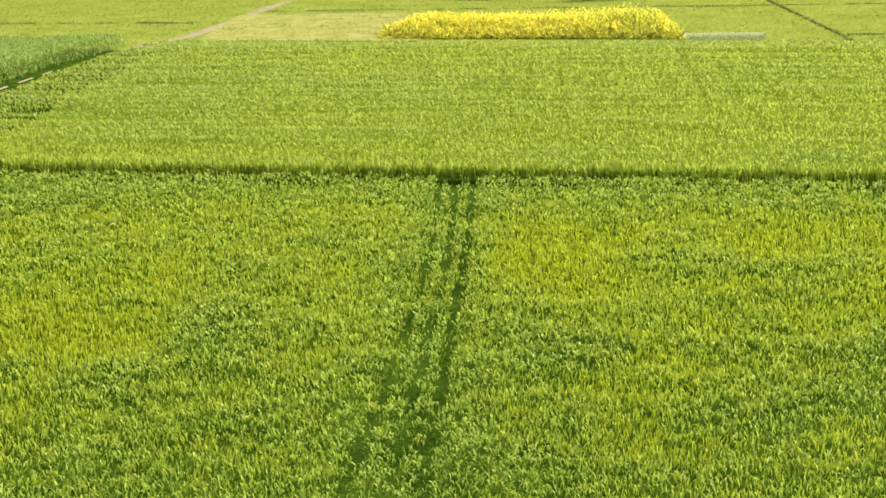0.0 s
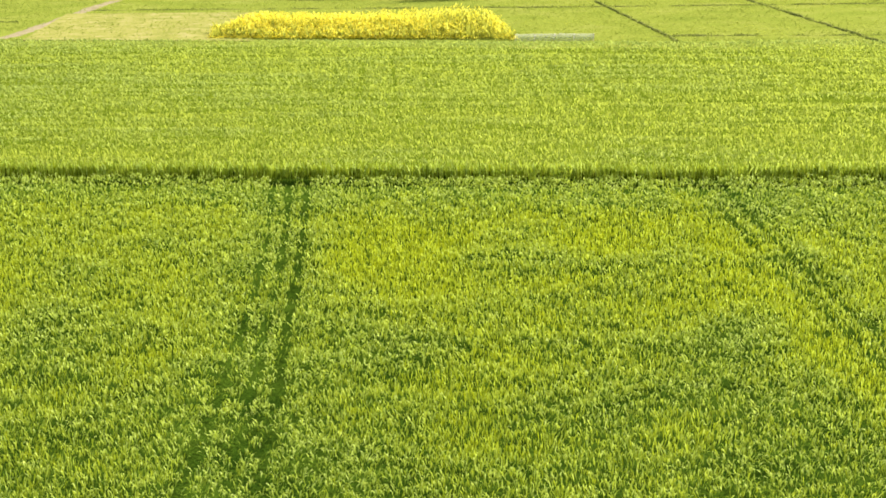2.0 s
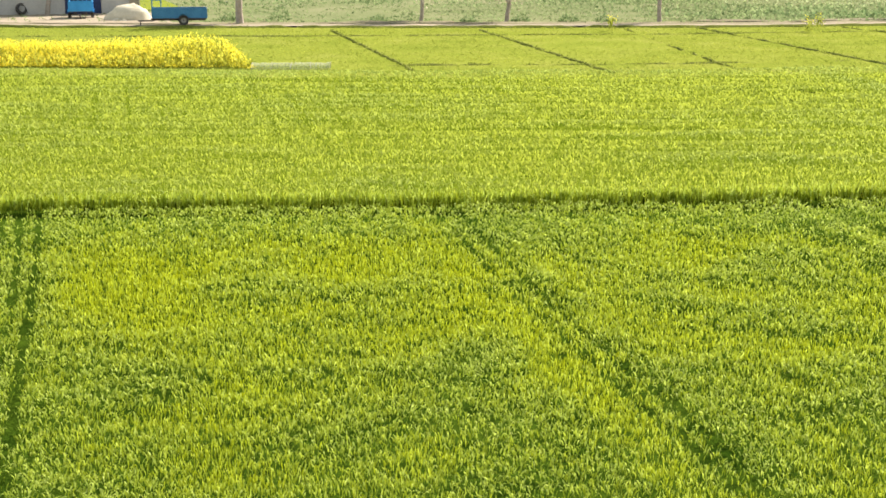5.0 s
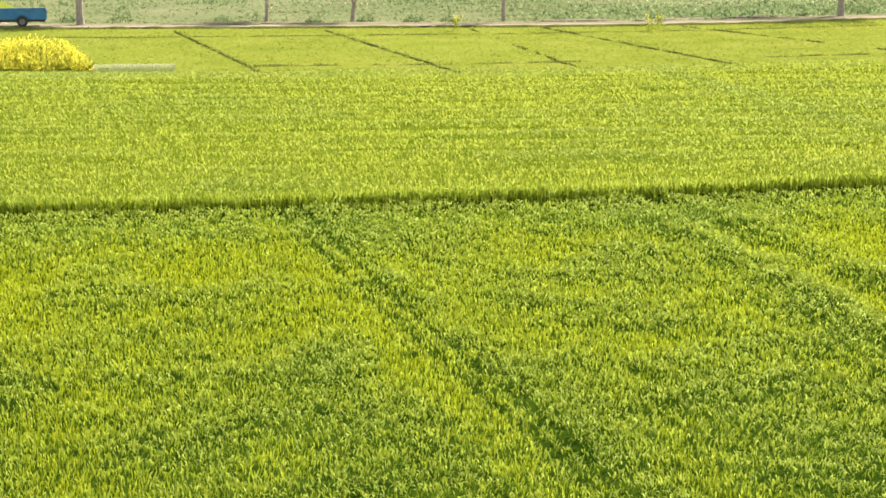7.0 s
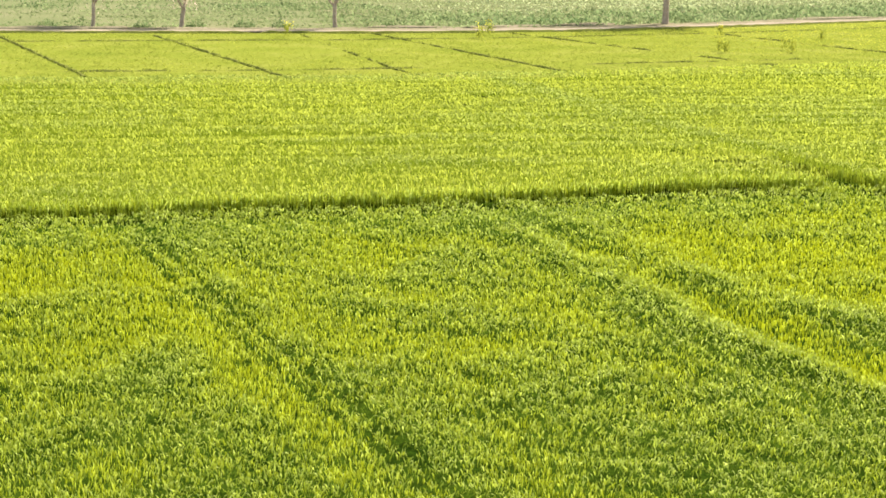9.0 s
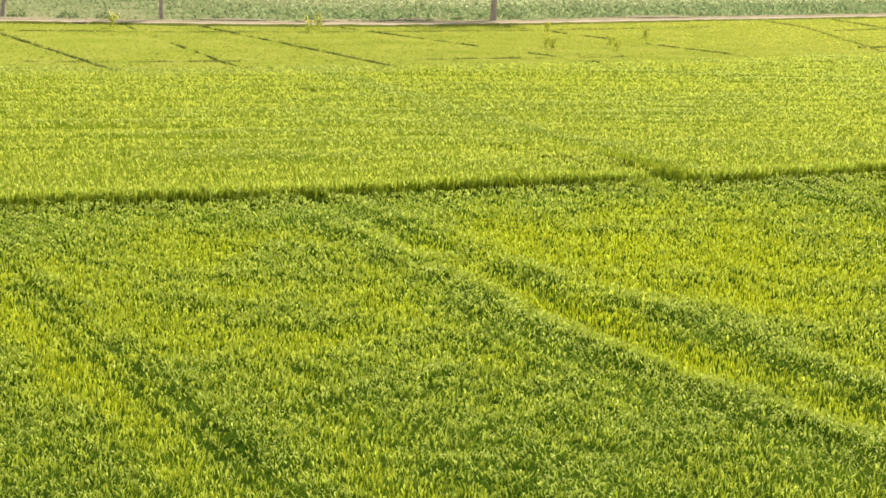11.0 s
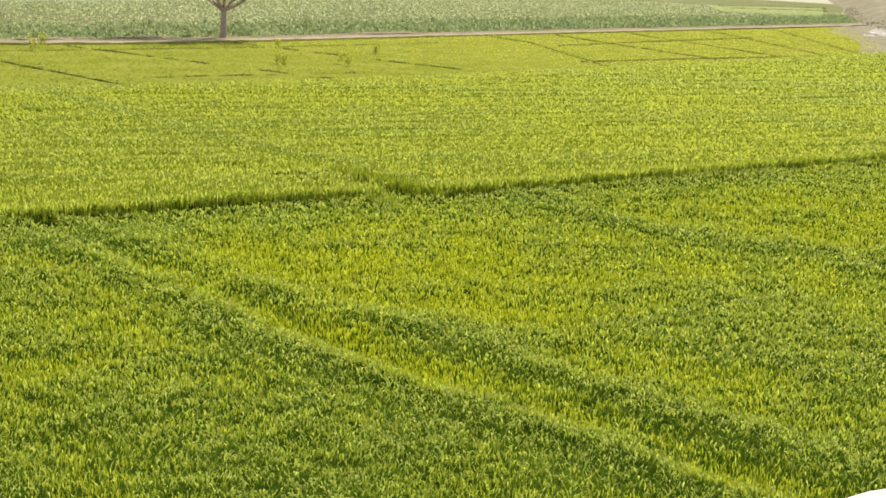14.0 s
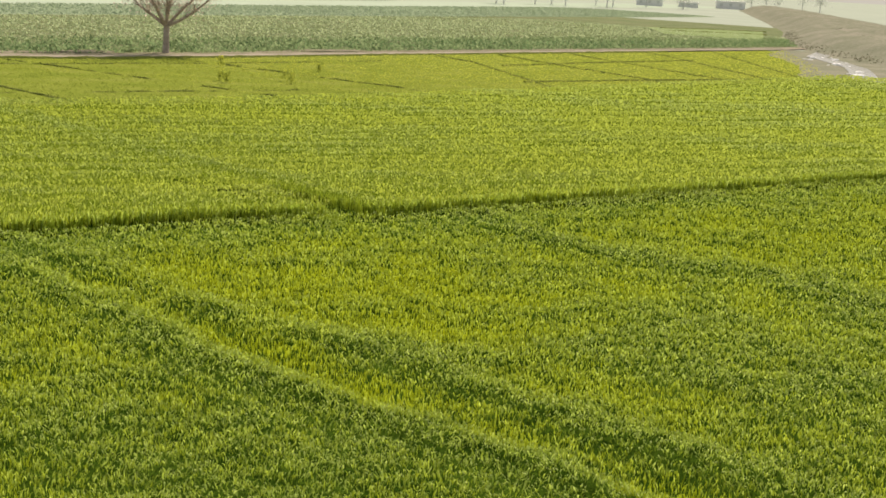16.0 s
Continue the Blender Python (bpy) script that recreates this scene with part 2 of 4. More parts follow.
def arched(name, x, y, z, length, width, lean, droop, tone, vigour, mat, parent=None):
    """One mesh of many arching leaves: a stalked foot, two wide places and a tip that bends over. lean, droop: angles from upright at foot and tip."""
    n = len(x)
    a = rng.uniform(0, 2 * math.pi, n)
    s = a + math.pi / 2 + rng.normal(0, 0.55, n)
    out = np.stack([np.cos(a), np.sin(a)], 1)
    side = np.stack([np.cos(s), np.sin(s)], 1)
    co = np.empty((n, 6, 3), np.float32)
    at = np.stack([x, y, z], 1)
    co[:, 0] = at
    for first, share, turn, wide in ((1, 0.42, 0.0, 0.85), (3, 0.31, 0.55, 1.0), (5, 0.27, 1.0, 0.0)):
        angle = lean + (droop - lean) * turn
        at = at.copy()
        at[:, :2] += out * (length * share * np.sin(angle))[:, None]
        at[:, 2] += length * share * np.cos(angle)
        co[:, first] = at
        if wide:
            co[:, first + 1] = at
            half = side * (width * wide / 2)[:, None]
            co[:, first, :2] -= half
            co[:, first + 1, :2] += half
    me = bpy.data.meshes.new(name)
    me.vertices.add(6 * n)
    me.vertices.foreach_set("co", co.ravel())
    me.loops.add(10 * n)
    base = np.arange(n, dtype=np.int32)[:, None] * 6
    me.loops.foreach_set("vertex_index", (base + np.array([0, 2, 1, 1, 2, 4, 3, 3, 4, 5], np.int32)).ravel())
    me.polygons.add(3 * n)
    me.polygons.foreach_set("loop_start", (np.arange(n, dtype=np.int32)[:, None] * 10 + np.array([0, 3, 7], np.int32)).ravel())
    # Tone along the leaf: shade painted at the foot, highlight at the tip.
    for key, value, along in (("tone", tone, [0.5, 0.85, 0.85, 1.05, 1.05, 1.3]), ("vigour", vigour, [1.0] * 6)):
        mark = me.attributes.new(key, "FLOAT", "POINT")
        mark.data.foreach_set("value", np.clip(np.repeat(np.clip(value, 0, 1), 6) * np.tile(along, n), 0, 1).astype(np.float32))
    me.update(calc_edges=True)
    return link(name, me, mat, parent)


def sheet(name, near, far, x0, x1, step, z, mat, rough=0.0, label="", category="", kind="structure"):
    """A strip of ground between two lines y(x), a little above the soil."""
    xs = np.linspace(x0, x1, int((x1 - x0) / step) + 1)
    rows = 8
    v, f = [], []
    for i, xx in enumerate(xs):
        a, b = near(xx), far(xx)
        for j in range(rows + 1):
            v.append((xx, a + (b - a) * j / rows, z + rough * (rng.random() - 0.5)))
    for i in range(len(xs) - 1):
        for j in range(rows):
            k = i * (rows + 1) + j
            f.append((k, k + rows + 1, k + rows + 2, k + 1))
    ob = mesh_from(name, v, f, mat, smooth=True)
    return tagged(ob, label, category, "", kind)


# ---- the plan: lines of the fields ----
NEAR_EDGE = [(-40, 52), (-12.9, 45.4), (-6.1, 43.8), (0.3, 42.0), (11.2, 39.7), (20.3, 37.7), (27.2, 36.8), (32.3, 36.4), (34.2, 35.3), (44.5, 34.8), (60, 33.2), (90, 30)]
MID_FRONT = [(-40, 55), (-13.4, 48.0), (0.3, 44.5), (12.0, 41.8), (21.2, 40.0), (28.7, 39.3), (32.6, 38.3), (35.4, 37.5), (46, 36.5), (62.6, 35.0), (90, 31.8)]
MID_FAR = [(-40, 102), (-17, 89.8), (0.8, 84.1), (20, 77.4), (30, 74.2), (45, 73.2), (59, 72.5), (80, 74), (100, 77), (128, 80), (136, 82), (150, 80), (200, 60)]
ROAD = [(-60, 161), (-42, 156), (3.8, 125.8), (32.8, 117.6), (49.6, 113.0), (60, 111.0), (70, 110.2), (86, 112), (110, 115.8), (140, 120), (197, 128.5), (320, 150)]
GAP_NORTH = [(34.0, 36.0), (34.4, 38.7), (35.0, 43), (35.2, 48.5), (36.2, 55.7), (39.0, 72), (39.4, 76)]
DIVIDERS = [[(21.6, 83), (22.0, 86), (24.0, 115.5)], [(31.8, 79), (31.9, 81.2), (34.8, 113)], [(39.5, 79), (39.6, 82.3), (45.6, 111.5)], [(48.3, 77), (48.5, 79.5), (51.5, 111)],
            [(63.4, 76), (63.4, 77.3), (62.6, 102.3), (62.4, 109)], [(78, 76), (79, 109)], [(91.4, 78.1), (110.8, 105.6), (114, 114)], [(107.9, 76.5), (121.2, 106.7), (126, 116.5)],
            [(118, 77), (137, 113.1), (140, 118)], [(125.4, 79.9), (155, 116), (158, 121)], [(133, 82), (170, 118), (175, 123)]]
WEED_FAR = [(-60, 262), (62, 254), (84, 186), (110, 188), (206, 219), (330, 262), (700, 400)]
PATH = [(-20.6, 60), (-20.2, 72.5), (-19.3, 82.3), (-17.6, 92.3), (-15.6, 98.6), (-14.5, 109), (-13, 125.8), (-12.3, 131)]
TRACKS = [[(-0.1, 41.5), (-0.3, 34), (-0.8, 25.8), (-1.2, 21.3), (-1.7, 16)], [(0.35, 42.3), (0.12, 34), (-0.38, 25.8), (-0.72, 20.4), (-1.1, 16)], [(0.8, 41.3), (0.5, 33.9), (0, 25.7), (-0.22, 21.7), (-0.6, 16)],
          [(10.8, 39), (10.0, 30.1), (9.6, 23.6), (9.3, 18.4), (9.1, 15)], [(11.3, 38.5), (10.35, 28.6), (9.95, 22.2), (9.6, 18.3), (9.4, 15)]]
HOLLOWS = [(-11.2, 57.7, 2.0), (-11.5, 67.7, 2.4), (-15, 60.0, 2.5), (39.6, 74.5, 1.8), (43, 73.0, 1.6)]
SEED_ROWS = [[(k * 1.3 + 3.0 + 22 * (0.065 + 0.006 * k), 77), (k * 1.3 + 3.0, 55)] for k in range(15)]
RIDGES = [[(20.0, 37.5), (19.3, 32.4), (18.7, 28.5), (18.1, 24.8), (17.8, 22.0), (17.75, 19.4), (17.9, 16.8), (17.8, 14.3), (18.0, 11)], [(21.2, 37), (21.3, 32.3), (20.7, 28.4), (20.8, 25.4), (20.9, 22.8), (20.8, 20), (20.7, 17.6), (20.4, 14.9), (20.3, 11)]]
LANE = [(20.4, 30), (19.5, 25.5), (19.2, 22.0), (19.1, 19.2), (19.1, 17), (18.9, 14)]
FURROW = [(35.4, 36.5), (34.7, 32), (34.1, 27.1), (34.5, 23.7), (34.6, 18)]
LUSH = [(-5.3, 24.4, 1.6), (-5.3, 21.2, 1.1), (-4.4, 32.7, 1.5), (-3.9, 28.9, 1.3), (-4.5, 27.0, 0.8), (-10.9, 41.5, 1.5), (-11.8, 67.7, 2.4), (-11.2, 57.7, 2.4), (1.7, 25.6, 1.1), (7.4, 24.7, 1.2),
        (6.7, 21.8, 1.2), (0.5, 20.2, 1.0), (6.5, 19.2, 0.9), (13.4, 22.0, 1.4), (13.4, 18.2, 1.1), (15.4, 17.2, 1.0), (13.2, 16.4, 0.9), (13.9, 27.2, 1.2), (14.8, 25.4, 0.9), (27.3, 15.5, 1.2)]
THIN = [(-5.7, 33.4, 1.7), (1.8, 31.5, 1.5), (-6.9, 27.6, 1.8), (2.2, 33.0, 1.5), (6.9, 33.1, 1.4), (23.3, 30.8, 1.8), (19.4, 24.0, 0.9), (19.4, 20.6, 0.8), (23.9, 23.0, 1.3), (23.4, 17.3, 1.2), (19.5, 17.3, 0.8), (7.7, 34.0, 1.4), (2.5, 34.7, 1.4), (26, 27, 2)]


def near_y(x):
    return line_y(NEAR_EDGE, x)


def front_y(x):
    return line_y(MID_FRONT, x)


def far_y(x):
    return line_y(MID_FAR, x)


def road_y(x):
    return line_y(ROAD, x)


patch, small, waves, fine, streak, thread = Noise(3, 4.5), Noise(5, 1.3), Noise(9, 9.0), Noise(12, 0.15), Noise(21, 2.6), Noise(33, 1.0)


def near_vigour(x, y):
    v = 0.345 + 0.34 * (patch(x, y) - 0.5) + 0.62 * (small(x * 0.8, y) - 0.5) + 0.5 * (thread(x, y * 0.8) - 0.5)
    # Raises vigour, so darkens the colour, at the near rows and sides.
    v += (0.1 + 0.1 * np.clip((x - 10) / 5, 0, 1) + 0.12 * np.clip((-1 - x) / 4, 0, 1)) * np.clip((24 - y) / 6, 0, 1)
    edge = near_y(x) - y
    v += 0.45 * np.exp(-(edge / 3.2) ** 2)
    for px, py, r in LUSH:
        v += 0.36 * np.exp(-((x - px) / (0.85 * r)) ** 2 - ((y - py) / r) ** 2) * (0.5 + thread(x, y))
    for px, py, r in THIN:
        v -= 0.32 * np.exp(-((x - px) / r) ** 2 - ((y - py) / (r * 1.3)) ** 2)
    for ridge in RIDGES:
        v += 0.85 * np.exp(-((x - line_x(ridge, y) - 0.6 * (small(y, x) - 0.5)) / 0.75) ** 2) * small(x * 0.8 + 9, y * 0.8)
    v -= 0.75 * np.exp(-((x - line_x(LANE, y) - 0.2 - 0.5 * (small(y * 0.8, x) - 0.5)) / 0.75) ** 2) * np.clip((30 - y) / 4, 0, 1) * small(x * 0.5, y * 0.5)
    v += 0.35 * np.exp(-((x - line_x(TRACKS[1], y)) / 1.1) ** 2)
    v += 0.18 * np.exp(-((x - line_x(TRACKS[4], y) - 0.35) / 0.35) ** 2) - 0.3 * np.exp(-((x - line_x(TRACKS[3], y) + 0.6) / 0.45) ** 2) + 0.35 * np.exp(-((x - line_x(FURROW, y) - 0.8) / 1.2) ** 2)
    return 1 / (1 + np.exp(-5.5 * (v - 0.42)))


def swell(x, y):
    """How far the ridges and wheel ruts lift or lower the stand."""
    h = -0.12 * np.exp(-((x - line_x(LANE, y) - 0.5 * (small(y * 0.8, x) - 0.5)) / 0.45) ** 2) * small(x * 0.5, y * 0.5)
    for ridge in RIDGES:
        h += 0.2 * np.exp(-((x - line_x(ridge, y) - 0.6 * (small(y, x) - 0.5)) / 0.55) ** 2) * small(x * 0.8 + 9, y * 0.8)
    for rut in TRACKS:
        h -= 0.05 * np.exp(-((x - line_x(rut, y)) / 0.22) ** 2)
    return h


def near_grows(x, y):
    g = np.where(y < near_y(x) + 0.5 * (small(x * 1.6, y * 3) - 0.5), 1.0, 0.0)
    g *= 1 - near_vigour(x, y) * 0.8 * np.clip(6 * (0.52 - fine(x, y)), 0, 1)
    for k, t in enumerate(TRACKS):
        w = (0.1 if k < 3 else 0.085) * (0.65 + 0.8 * small(x * 2.3, y * 1.3))
        g *= 1 - (0.92 if k < 3 else 0.8) * np.exp(-((x - line_x(t, y)) / w) ** 4) * np.clip(5 * (small(x * 1.1 + 3 * k, y * 0.8) - 0.25), 0.5, 1)
    g *= 1 - 0.4 * np.exp(-((x - line_x(FURROW, y)) / 0.28) ** 4) * np.clip(4 * (small(x * 0.7, y * 0.7) - 0.3), 0.15, 1)
    g *= 1 - np.exp(-((x - 0.35) / 0.45) ** 4 - ((y - near_y(x)) / 1.0) ** 4)
    g *= 1 - np.exp(-((x - 20.6) / 0.35) ** 4 - ((y - near_y(x)) / 1.0) ** 4)
    return g


def band(x, y):
    """Narrow strips of thin growth across the far stand, as the drill left them."""
    u = y + 0.26 * x + 2.4 * (waves(x, y) - 0.5)
    on = np.clip(3 * (patch(x * 0.25 + 30, y) - 0.42), 0, 1)
    return on * np.exp(-((u % 2.9 - 1.45) / 0.24) ** 4) * np.clip((86 - y) / 20, 0, 1)


def mid_grows(x, y):
    g = np.where((y > front_y(x) + 0.5 * (small(x * 1.6, y * 2) - 0.5)) & (y < far_y(x)), 1.0, 0.0)
    gap = 0.85 - 0.62 * np.clip((y - 39) / 5, 0, 1)
    g *= 1 - np.clip(1.1 - (y - 40) / 12, 0.0, 1) * np.exp(-((x - line_x(GAP_NORTH, y)) / gap) ** 4)
    for row in SEED_ROWS:
        g *= 1 - 0.85 * np.exp(-((x - line_x(row, y)) / 0.12) ** 4) * (y > 53) * (y < 79) * np.clip(3 * (patch(x, y * 0.7) - 0.3), 0.2, 1)
    g *= 1 - 0.4 * band(x, y)
    for px, py, w in HOLLOWS:
        g *= 1 - 0.95 * np.exp(-((x - px) / w) ** 2 - ((y + 0.26 * (x - px) - py) / 0.75) ** 2)
    g *= np.where(x > line_x(PATH, y) + 2.1, 1, 0)
    return g


def mid_vigour(x, y):
    v = 0.17 + 0.8 * (waves(x, y) - 0.5) + 0.6 * (streak(x * 0.3, y + 0.26 * x) - 0.5) + 0.7 * (thread(x * 0.22, y + 0.26 * x) - 0.5)
    v += 0.3 * np.clip((y - 55) / 30, 0, 1) * np.clip((22 - x) / 30, 0, 1)
    v += 0.35 * np.exp(-((y - far_y(x)) / 3) ** 2) * (x < 45)
    for px, py, r in LUSH[6:8]:
        v += 0.7 * np.exp(-((x - px) / (r * 1.6)) ** 2 - ((y - py) / r) ** 2)
    v += 0.9 * np.exp(-((x - line_x(GAP_NORTH, y) - 1.0) / 0.9) ** 2) * small(x * 0.6, y * 0.6)
    v += 0.3 * (np.sin((y + 0.28 * x) * 2 * math.pi / 3.4 + 5 * waves(x * 0.5, y * 0.5)) * 0.5) * waves(y, x) * np.clip((50 - x) / 20, 0.2, 1)
    v += 0.5 * (patch(x * 0.6, y * 0.4) - 0.5) * np.clip((x - 30) / 15, 0, 1)
    return 1 / (1 + np.exp(-6 * (v - 0.36)))


def wedge(x, y):
    """The stretch that the roof overlooks: thick there, thinner to the sides."""
    b = np.degrees(np.arctan2(x, y))
    return np.where((b > -18) & (b < 64), 1.0, 0.12)


# ---- ground ----
n = 60
gx = np.sign(np.linspace(-1, 1, n)) * np.abs(np.linspace(-1, 1, n)) ** 3 * 3000
gv = [(a, b + 60, -0.02) for b in gx for a in gx]
gf = [(j * n + i, j * n + i + 1, (j + 1) * n + i + 1, (j + 1) * n + i) for j in range(n - 1) for i in range(n - 1)]
tagged(mesh_from("ground", gv, gf, HAZED_GREEN), "flat green farmland with horizon haze in its colour", "ground", "", "structure")
sheet("wheat_soil", lambda x: -12, lambda x: float(far_y(x)), -60, 200, 4, 0.0, SHADE_SOIL, 0.03, "soil under the wheat, coloured near-black green for shade", "soil")
sheet("clover_ground", lambda x: max(float(far_y(x)) + 0.2, 77.5 + (x - 133) * 0.75), lambda x: float(road_y(x)) - 0.5, -60, 195, 3, 0.02, CLOVER_FLOOR, 0.03, "short bright green fodder crop in small plots", "field")
sheet("thin_plot_ground", lambda x: 90 - 0.35 * x, lambda x: 113 - 0.25 * x, -14.5, -1, 1.5, 0.06, STUBBLE, 0.02, "sparse yellowish plot with bare patches", "field")
sheet("farm_road", lambda x: float(road_y(x)), lambda x: float(road_y(x)) + 1.7, -60, 320, 4, 0.12, DUST, 0.03, "pale dusty farm track", "road")
sheet("road_verge", lambda x: float(road_y(x)) + 1.7, lambda x: float(road_y(x)) + 4.3 + 1.6 * float(small(x * 0.2, 3.0)), -60, 320, 2, 0.10, VERGE, 0.06, "brown dry earth verge behind the farm track", "verge")
sheet("weedy_ground", lambda x: float(road_y(x)) + 4.0, lambda x: float(line_y(WEED_FAR, x)) + 1.5, -60, 330, 4, 0.06, WEED_FLOOR, 0.08, "pale weedy fallow field behind the track", "field")

# ---- wheat ----
x, y = scatter(-24, 72, 8, 47, 445, near_grows, lambda x, y: np.where(y < near_y(x) + 0.3, 1, 0) * wedge(x, y) * np.where(np.hypot(x, y) < 16, 0.1, np.clip(1.33 - np.hypot(x, y) / 50, 0.36, 1)))
v = near_vigour(x, y)
far_off = np.hypot(x, y)
k = len(x)
own = np.clip(v + rng.normal(0, 0.16, k), 0, 1)
height = (0.48 + 0.20 * v + (0.08 + 0.22 * v) * (fine(x * 0.85, y * 0.7) - 0.5) + 0.08 * (small(x, y) - 0.5) + swell(x, y)) * rng.uniform(0.88, 1.04, k)
length = rng.uniform(0.10, 0.185, k) * (1 - 0.25 * own)
size = np.clip(far_off / 23, 0.85, 1.8)
lean = rng.uniform(0.0, 0.22, k) + 0.45 * own * rng.random(k)
droop = rng.uniform(0.0, 0.6, k) + own * rng.uniform(0.4, 1.9, k)
rise = length * (0.42 * np.cos(lean) + 0.31 * np.cos(lean + 0.55 * (droop - lean)))
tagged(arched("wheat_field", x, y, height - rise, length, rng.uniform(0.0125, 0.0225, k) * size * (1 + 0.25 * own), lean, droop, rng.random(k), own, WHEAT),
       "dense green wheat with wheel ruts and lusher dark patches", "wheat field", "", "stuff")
x, y = scatter(-30, 140, 34, 96, 70, mid_grows, lambda x, y: wedge(x, y) * np.clip(1.35 - np.hypot(x, y) / 120, 0.3, 1))
v = mid_vigour(x, y)
k = len(x)
height = (0.58 + 0.08 * v - 0.11 * band(x, y + 0.3) + 0.12 * (streak(x * 0.3, y + 0.26 * x) - 0.5) + 0.10 * (thread(x * 0.22, y + 0.26 * x) - 0.5)) * rng.uniform(0.93, 1.03, k)
length = rng.uniform(0.11, 0.2, k)
size = np.clip(np.hypot(x, y) / 45, 1, 2.4)
own = np.clip(v + rng.normal(0, 0.15, k), 0, 1)
lean = rng.uniform(0.05, 0.35, k) + 0.35 * own * rng.random(k)
droop = rng.uniform(0.3, 1.2, k) + own * rng.uniform(0.3, 1.2, k)
rise = length * (0.42 * np.cos(lean) + 0.31 * np.cos(lean + 0.55 * (droop - lean)))
# Tone also rises past x = 45, painting more haze in there.
tagged(arched("wheat_field", x, y, height - rise, length, rng.uniform(0.03, 0.05, k) * size, lean, droop, 0.25 + 0.5 * rng.random(k) + 0.18 * np.clip((x - 45) / 50, 0, 1), own, HAZED_WHEAT),
       "wide stand of green wheat beyond a narrow path, paled for haze", "wheat field", "", "stuff")

# Added sheets that fill the dark gaps in place of lower leaves.
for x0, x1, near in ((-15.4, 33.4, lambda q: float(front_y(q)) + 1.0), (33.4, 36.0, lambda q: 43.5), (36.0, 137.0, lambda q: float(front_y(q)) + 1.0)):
    sheet("wheat_undergrowth", near, lambda q: float(far_y(q)) - 0.4, x0, x1, 1, 0.28, GAP_SHEET_GREEN, 0.12, "sheet in place of lower wheat leaves, coloured as in shade", "wheat field")


def stand_edge(line, x0, x1, depth, high, label):
    """The open side of a stand: stems and lower leaves from the soil up."""
    xx = rng.uniform(x0, x1, int((x1 - x0) * 480 * depth))
    yy = line(xx) + 0.5 * (small(xx * 1.6, line(xx) * 2) - 0.5) + np.abs(rng.normal(0, depth, len(xx)))
    gone = np.abs(xx - line_x(GAP_NORTH, yy)) < 0.85
    xx, yy = xx[~gone], yy[~gone]
    c = len(xx)
    foot = rng.uniform(0, 0.3, c)
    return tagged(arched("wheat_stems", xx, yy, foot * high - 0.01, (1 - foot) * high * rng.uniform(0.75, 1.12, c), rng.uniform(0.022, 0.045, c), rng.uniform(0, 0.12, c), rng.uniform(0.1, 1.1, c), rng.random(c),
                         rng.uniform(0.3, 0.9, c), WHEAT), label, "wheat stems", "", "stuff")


stand_edge(front_y, -16, 76, 0.4, 0.63, "upright wheat stems along the open field edge")
gy = rng.uniform(37.2, 47, 1500)
gs = np.where(rng.random(1500) < 0.5, -1, 1)
gx2 = line_x(GAP_NORTH, gy) + gs * (0.8 - 0.55 * np.clip((gy - 39) / 6, 0, 1) + np.abs(rng.normal(0, 0.25, 1500)))
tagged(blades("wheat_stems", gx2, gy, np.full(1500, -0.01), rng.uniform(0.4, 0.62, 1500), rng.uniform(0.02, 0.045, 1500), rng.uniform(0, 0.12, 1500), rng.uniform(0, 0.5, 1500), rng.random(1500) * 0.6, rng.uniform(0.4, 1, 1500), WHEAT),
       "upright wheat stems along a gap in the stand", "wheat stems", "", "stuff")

# ---- fodder plots, bunds and field path ----
def in_plots(x, y):
    b = np.degrees(np.arctan2(x, y))
    g = np.where((y > far_y(x) + 1.5) & (y < road_y(x) - 1.2) & (b > -23) & (b < 63) & (y > 77.5 + (x - 133) * 0.75), 1.0, 0.0)
    bare = (x > -14.8) & (x < -2.5) & (y > 90 - 0.35 * x) & (y < 113 - 0.25 * x)
    g = np.where(bare, (0.15 + 0.5 * (small(x, y) > 0.52)) * g, g)
    g *= 1 - 0.9 * np.exp(-((x - line_x(PATH, y)) / 0.75) ** 4)
    g *= np.where((x - 37.5) ** 2 / 30 + (y - 98) ** 2 / 40 < 1 + 1.5 * (small(x, y) - 0.5), 0.45, 1)
    return g


x, y = scatter(-50, 200, 72, 150, 11, in_plots)
k = len(x)
v = np.clip(0.6 - 0.72 * np.clip((x - 55) / 45, 0, 1) + 0.9 * (waves(x * 1.3, y) - 0.35) + 0.5 * (y < far_y(x) + 8) * (x < 60) * (small(x, y) - 0.3) + 0.45 * (x < line_x(PATH, y)), 0, 1)
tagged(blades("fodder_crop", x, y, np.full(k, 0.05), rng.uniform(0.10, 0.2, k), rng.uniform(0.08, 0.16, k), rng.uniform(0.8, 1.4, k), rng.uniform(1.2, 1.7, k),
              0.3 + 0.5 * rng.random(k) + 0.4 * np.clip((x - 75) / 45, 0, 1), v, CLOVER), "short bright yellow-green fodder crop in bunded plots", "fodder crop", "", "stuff")


